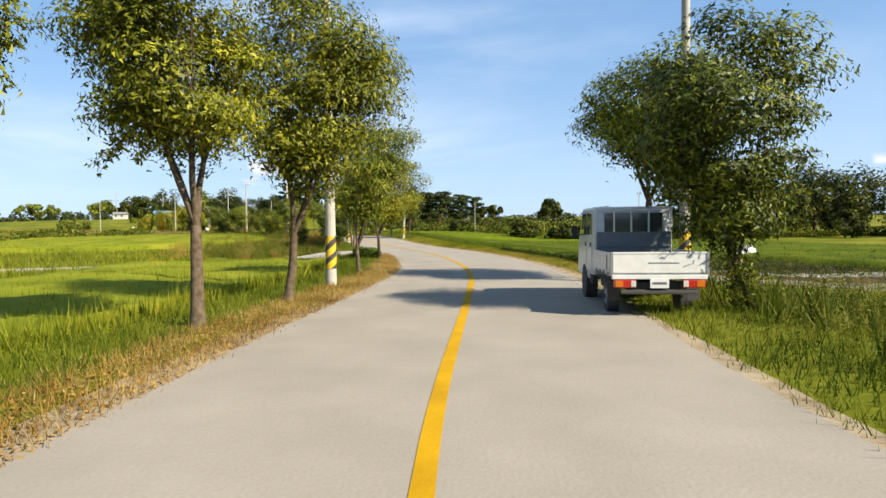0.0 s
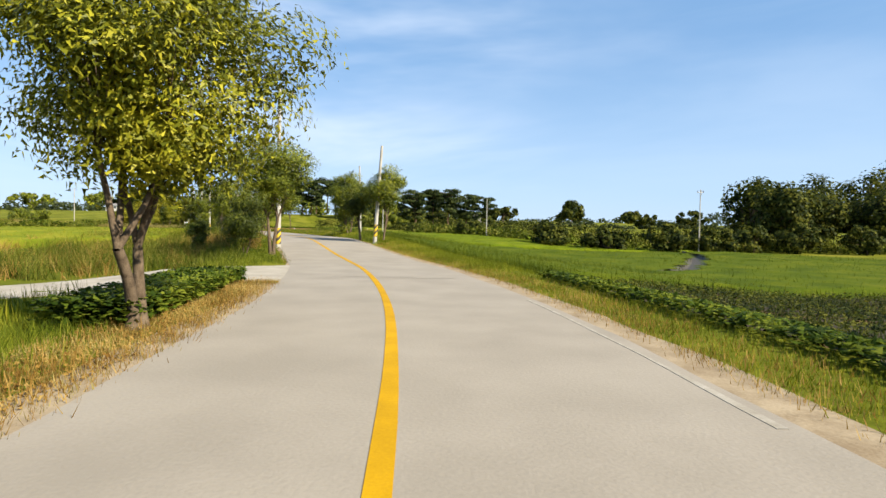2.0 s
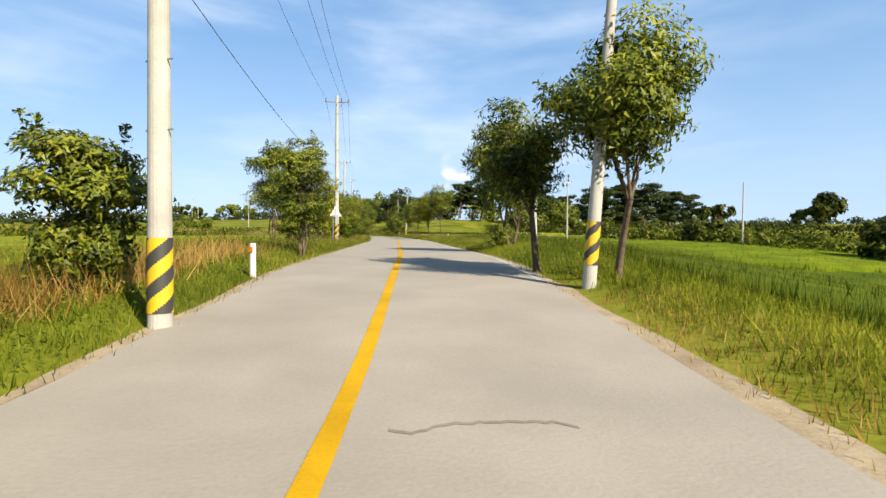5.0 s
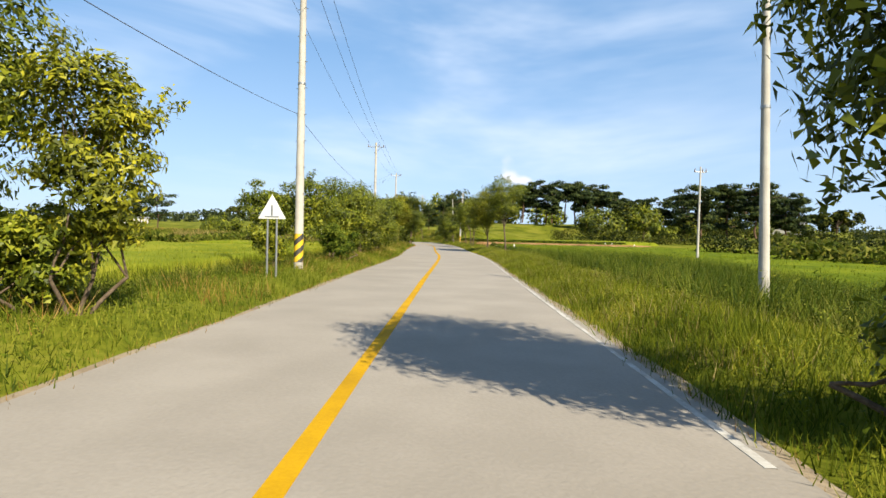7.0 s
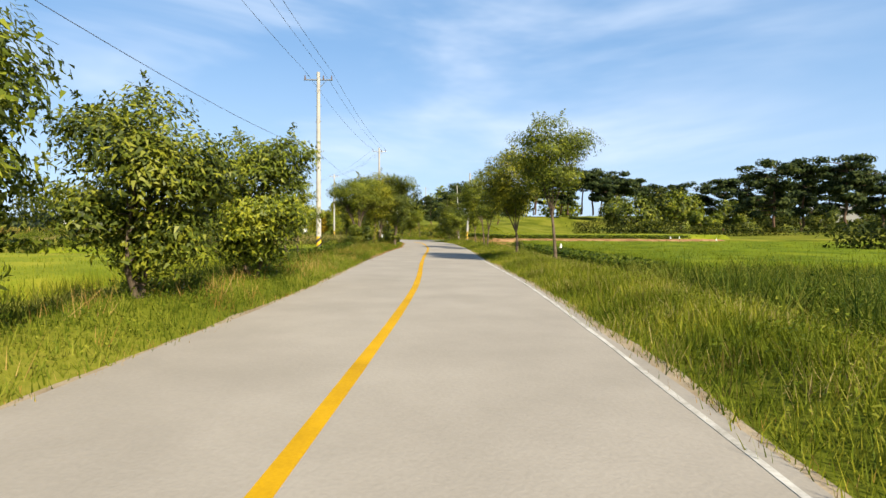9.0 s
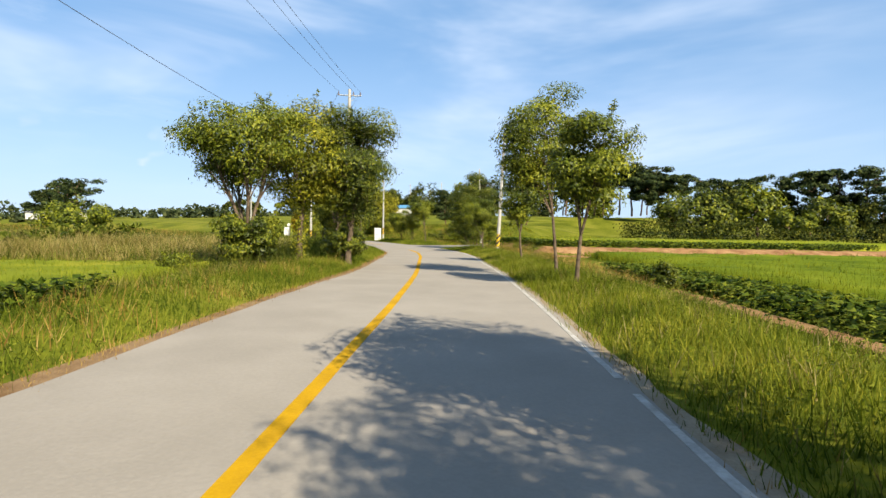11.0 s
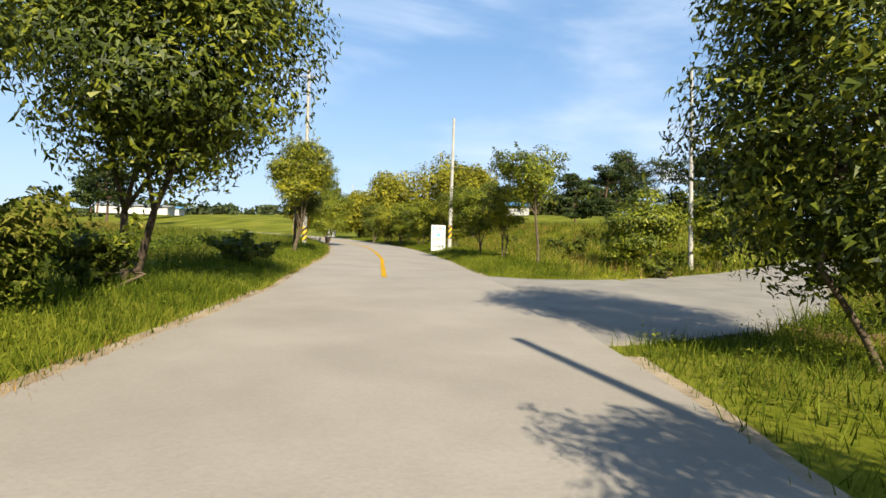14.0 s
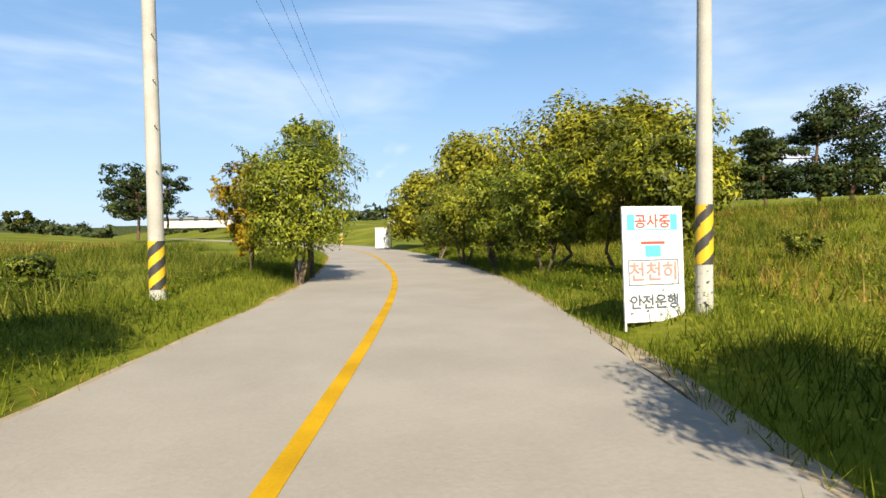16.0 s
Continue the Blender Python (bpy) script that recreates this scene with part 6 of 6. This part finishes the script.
# ------------------------------------------------------------ houses far off
def house(x, y, z, w, d, h, roof, label, turn=0.0, rise=1.4, name="farm_house"):
    ob = thing(name, x, y, z + lift_xy(x, y), label, "house", "far houses", turn)
    part("wall", box(-w / 2, -d / 2, -1, w / 2, d / 2, h, 0.03, 1), WALL, ob)
    bm = bmesh.new()
    e = 0.5
    v = [bm.verts.new(p) for p in ((-w / 2 - e, -d / 2 - e, h), (w / 2 + e, -d / 2 - e, h), (w / 2 + e, d / 2 + e, h), (-w / 2 - e, d / 2 + e, h), (-w / 2 - e, 0, h + rise), (w / 2 + e, 0, h + rise))]
    for f in ((0, 1, 5, 4), (2, 3, 4, 5), (0, 4, 3), (1, 2, 5), (3, 2, 1, 0)):
        bm.faces.new([v[k] for k in f])
    part("roof", bm, roof, ob)
    for k in range(max(2, int(w / 3.5))):
        u = -w / 2 + (k + 0.5) * w / max(2, int(w / 3.5))
        win = part("window", box(u - 0.6, -d / 2 - 0.06, 0.9, u + 0.6, -d / 2 + 0.05, 2.1, 0.02, 1), STEEL, ob)
        part("pane", box(u - 0.52, -d / 2 - 0.075, 0.98, u + 0.52, -d / 2 - 0.062, 2.02, 0.004, 1), GLASS, win)
    return ob


house(-168, 340, 8.6, 9, 8, 3.0, ROOF_BLUE, "far farm house with a blue metal roof", 20, 1.6)
house(-206, 362, 9.4, 7, 6, 2.6, ROOF_GREY, "pale far farm house among trees", 10, 1.4)
house(14, 296, 5.6, 14, 8, 2.6, ROOF_GREY, "pale far farm house beside pines", -10, 1.2)
house(-236, 232, 4.2, 20, 8, 1.4, ROOF_GREY, "long low pale building beyond the meadow", 50, 0.6, "farm_shed")
house(-272, 256, 4.6, 14, 8, 1.6, ROOF_BLUE, "low pale building beyond the meadow", 50, 0.8, "farm_shed")



# ------------------------------------------------------------ white parasol-like domes on the field
for k, (x, y, w, h) in enumerate([(24.6, 47.4, 0.8, 0.45), (26.0, 48.3, 0.85, 0.75)]):
    rng = np.random.default_rng(500 + k)
    bm = bmesh.new()
    bmesh.ops.create_icosphere(bm, subdivisions=3, radius=1)
    for v in bm.verts:
        f = 1 + 0.16 * noise.noise(v.co * 2.2 + Vector((k * 9, 0, 0)))
        v.co = Vector((v.co.x * w * f, v.co.y * w * 0.8 * f, max(v.co.z, -0.35) * h * f + 0.3 * h))
    ob = new("field_dome", bpy.data.meshes.new("field_dome"))
    bm.to_mesh(ob.data)
    bm.free()
    ob.data.materials.append(WHITE)
    ob.matrix_world = pose(x, y, ground_z(x, y) + 0.12, 0, 0, 40 * k)
    tagged(ob, "slumped white parasol-like dome lying on the field", "bag", "field bags")


# white plastic jugs upside down on stakes, to scare birds
for x, y, h in ((-28.6, 126.6, 0.75), (-23.5, 161.0, 0.9), (-24.4, 160.2, 0.9), (-19.8, 157.5, 0.85)):
    z0 = ground_z(x, y)
    ob = thing("bird_scarer", x, y, z0, "white plastic jug upended on a field stake", "bird scarer", "bird scarers")
    part("stake", rod((0, 0, -0.1), (0, 0, h + 0.2), 0.014, 0.012, 6), BARK, ob)
    part("jug", rod((0, 0, h), (0, 0, h + 0.26), 0.09, 0.03, 12), WHITE, ob, "white plastic jug")


# ------------------------------------------------------------ the parked truck
def profile(points, x0, x1, bevel=0.03):
    """A closed side outline (y, z) drawn across from x0 to x1."""
    bm = bmesh.new()
    a = [bm.verts.new((x0, y, z)) for y, z in points]
    b = [bm.verts.new((x1, y, z)) for y, z in points]
    bm.faces.new(a), bm.faces.new(b[::-1])
    for k in range(len(points)):
        n = (k + 1) % len(points)
        bm.faces.new((a[n], a[k], b[k], b[n]))
    bmesh.ops.recalc_face_normals(bm, faces=bm.faces)
    if bevel:
        bmesh.ops.bevel(bm, geom=bm.edges[:], offset=bevel, segments=2, affect="EDGES", profile=0.6)
    return bm


truck = thing("pickup_truck", 3.92, 10.25, 0.0, "white double-cab flatbed truck parked on the grassy verge", "truck", "", -5.5)
truck.scale = (0.98, 0.9, 1.02)
W2 = 0.86
# body: y runs forward from the tailgate, z up
part("chassis", box(-0.42, 0.15, 0.42, 0.42, 4.5, 0.62, 0.02), CHASSIS, truck)
part("bed_floor", box(-W2, 0.02, 0.74, W2, 2.12, 0.82, 0.01), TRUCK_WHITE, truck)
for sx in (-1, 1):
    s = part("bed_side", box(sx * W2 - 0.02, 0.03, 0.8, sx * W2 + 0.02, 2.1, 1.16, 0.008), TRUCK_WHITE, truck)
    for z in (0.9, 1.06):
        part("pressed_rib", box(sx * W2 - 0.028, 0.42, z, sx * W2 + 0.028, 2.05, z + 0.05, 0.008), TRUCK_WHITE, s)
    part("latch", box(sx * W2 - 0.035, 0.36, 0.84, sx * W2 + 0.035, 0.4, 1.12, 0.006), STEEL, s)
    for y in (0.3, 0.75, 1.2, 1.65):
        part("hinge", box(sx * W2 - 0.03, y, 0.72, sx * W2 + 0.03, y + 0.05, 0.8, 0.004, 1), STEEL, s)
gate = part("tailgate", box(-W2, -0.02, 0.8, W2, 0.02, 1.16, 0.008), TRUCK_WHITE, truck)
part("top_rail", box(-W2 - 0.01, -0.028, 1.14, W2 + 0.01, 0.028, 1.175, 0.008), TRUCK_WHITE, gate)
part("lettering_bar", box(-0.2, -0.024, 0.965, 0.36, -0.0205, 0.99, 0.001, 1), STEEL, gate, "faded plain lettering bar")
for sx in (-1, 1):
    part("corner_post", box(sx * W2 - 0.03, -0.03, 0.74, sx * W2 + 0.03, 0.03, 1.175, 0.008), STEEL, gate)
part("rear_beam", box(-W2, -0.04, 0.69, W2, 0.03, 0.77, 0.01), TRUCK_WHITE, truck)
part("bumper", box(-0.7, -0.02, 0.42, 0.7, 0.06, 0.5, 0.02), CHASSIS, truck)
for sx in (-1, 1):
    lamp = part("tail_lamp", box(sx * 0.62 - 0.2, -0.05, 0.54, sx * 0.62 + 0.2, 0.03, 0.68, 0.015), LAMP_RED, truck, "red rear lamp cluster")
    part("amber_section", box(sx * 0.73 - 0.07, -0.056, 0.555, sx * 0.73 + 0.07, -0.045, 0.665, 0.004, 1), LAMP_AMBER, lamp)
    part("clear_section", box(sx * 0.47 - 0.045, -0.056, 0.555, sx * 0.47 + 0.045, -0.045, 0.665, 0.004, 1), LAMP_CLEAR, lamp)
    part("mudguard", box(sx * 0.74 - 0.12, 0.42, 0.26, sx * 0.74 + 0.12, 0.445, 0.72, 0.006), CHASSIS, truck)
plate = part("number_plate", box(-0.17, -0.05, 0.53, 0.17, -0.035, 0.7, 0.006), WHITE, truck, "white number plate with plain bars")
part("plate_bar", box(-0.13, -0.055, 0.6, 0.13, -0.051, 0.64, 0.001, 1), GREY_INK, plate)
# guard frame and bed bulkhead behind the cab
part("bulkhead", box(-0.8, 2.12, 0.82, 0.8, 2.16, 1.52, 0.01), TRUCK_GREY, truck, "dark bulkhead panel behind the cab")
for z in (1.0, 1.2):
    part("bulkhead_rib", box(-0.78, 2.09, z, 0.78, 2.12, z + 0.03, 0.005, 1), TRUCK_GREY, truck)
for x in (-0.8, -0.42, -0.05, 0.32, 0.8):
    part("guard_bar", rod((x, 2.14, 1.5), (x, 2.14, 2.02), 0.02, 0.02, 8), TRUCK_WHITE, truck)
part("guard_rail", rod((-0.82, 2.14, 2.02), (0.82, 2.14, 2.02), 0.024, 0.024, 8), TRUCK_WHITE, truck)
# double cab
cab_line = [(2.2, 0.62), (2.2, 1.46), (2.3, 1.98), (2.42, 2.06), (3.95, 2.08), (4.2, 2.02), (4.78, 1.3), (4.92, 1.15), (4.95, 0.5), (2.9, 0.46)]
cab = part("cab", profile(cab_line, -W2 + 0.02, W2 - 0.02, 0.06), TRUCK_WHITE, truck)
part("rear_window", box(-0.62, 2.185, 1.5, 0.62, 2.215, 1.92, 0.01), GLASS, cab)
part("windscreen", profile([(4.27, 1.96), (4.8, 1.32), (4.82, 1.34), (4.29, 1.98)], -0.74, 0.74, 0), GLASS, cab)
for sx in (-1, 1):
    x = sx * (W2 - 0.02)
    rear = part("rear_door", box(x - 0.012, 2.5, 0.62, x + 0.012, 3.25, 1.42, 0.02), TRUCK_WHITE, cab)
    part("window", profile([(2.56, 1.46), (2.6, 1.92), (3.2, 1.95), (3.22, 1.45)], x - 0.014, x + 0.014, 0.004), GLASS, rear)
    part("door_handle", box(x - 0.03, 2.56, 1.2, x + 0.03, 2.7, 1.29, 0.012), BLACK, rear)
    front = part("front_door", box(x - 0.012, 3.3, 0.62, x + 0.012, 4.25, 1.42, 0.02), TRUCK_WHITE, cab)
    part("window", profile([(3.34, 1.45), (3.36, 1.95), (3.95, 1.94), (4.4, 1.42)], x - 0.014, x + 0.014, 0.004), GLASS, front)
    part("door_handle", box(x - 0.03, 3.36, 1.2, x + 0.03, 3.5, 1.29, 0.012), BLACK, front)
    mirror = part("side_mirror", box(x + sx * 0.1, 4.28, 1.36, x + sx * 0.24, 4.36, 1.66, 0.02), BLACK, cab, "black door mirror")
    part("mirror_arm", rod((x, 4.32, 1.44), (x + sx * 0.12, 4.32, 1.46), 0.014, 0.014, 6), BLACK, mirror)
    part("headlamp", box(sx * 0.62 - 0.16, 4.92, 0.8, sx * 0.62 + 0.16, 4.965, 1.0, 0.02), LAMP_CLEAR, cab)
    part("step_panel", box(sx * 0.8 - 0.05, 2.35, 0.4, sx * 0.8 + 0.05, 2.75, 0.6, 0.015), CHASSIS, truck)
for sx in (-1, 1):
    for y, r in ((0.95, 0.29), (3.62, 0.31)):
        wheel = part("wheel", rod((sx * 0.58, y, r), (sx * 0.8, y, r), r, r, 28), BLACK, truck, "black rubber tyre")
        part("rim", rod((sx * 0.76, y, r), (sx * 0.812, y, r), r * 0.62, r * 0.52, 20), STEEL, wheel)
        part("hub", rod((sx * 0.79, y, r), (sx * 0.83, y, r), r * 0.2, r * 0.16, 12), CHASSIS, wheel)
    part("wheel_arch", rod((sx * 0.6, 3.62, 0.36), (sx * (W2 + 0.002), 3.62, 0.36), 0.4, 0.4, 24), CHASSIS, truck, "dark wheel arch")
part("fuel_tank", box(-0.72, 1.4, 0.4, -0.45, 2.05, 0.66, 0.04), CHASSIS, truck)
part("spare_bracket", box(-0.3, 0.3, 0.38, 0.3, 0.9, 0.48, 0.03), CHASSIS, truck)
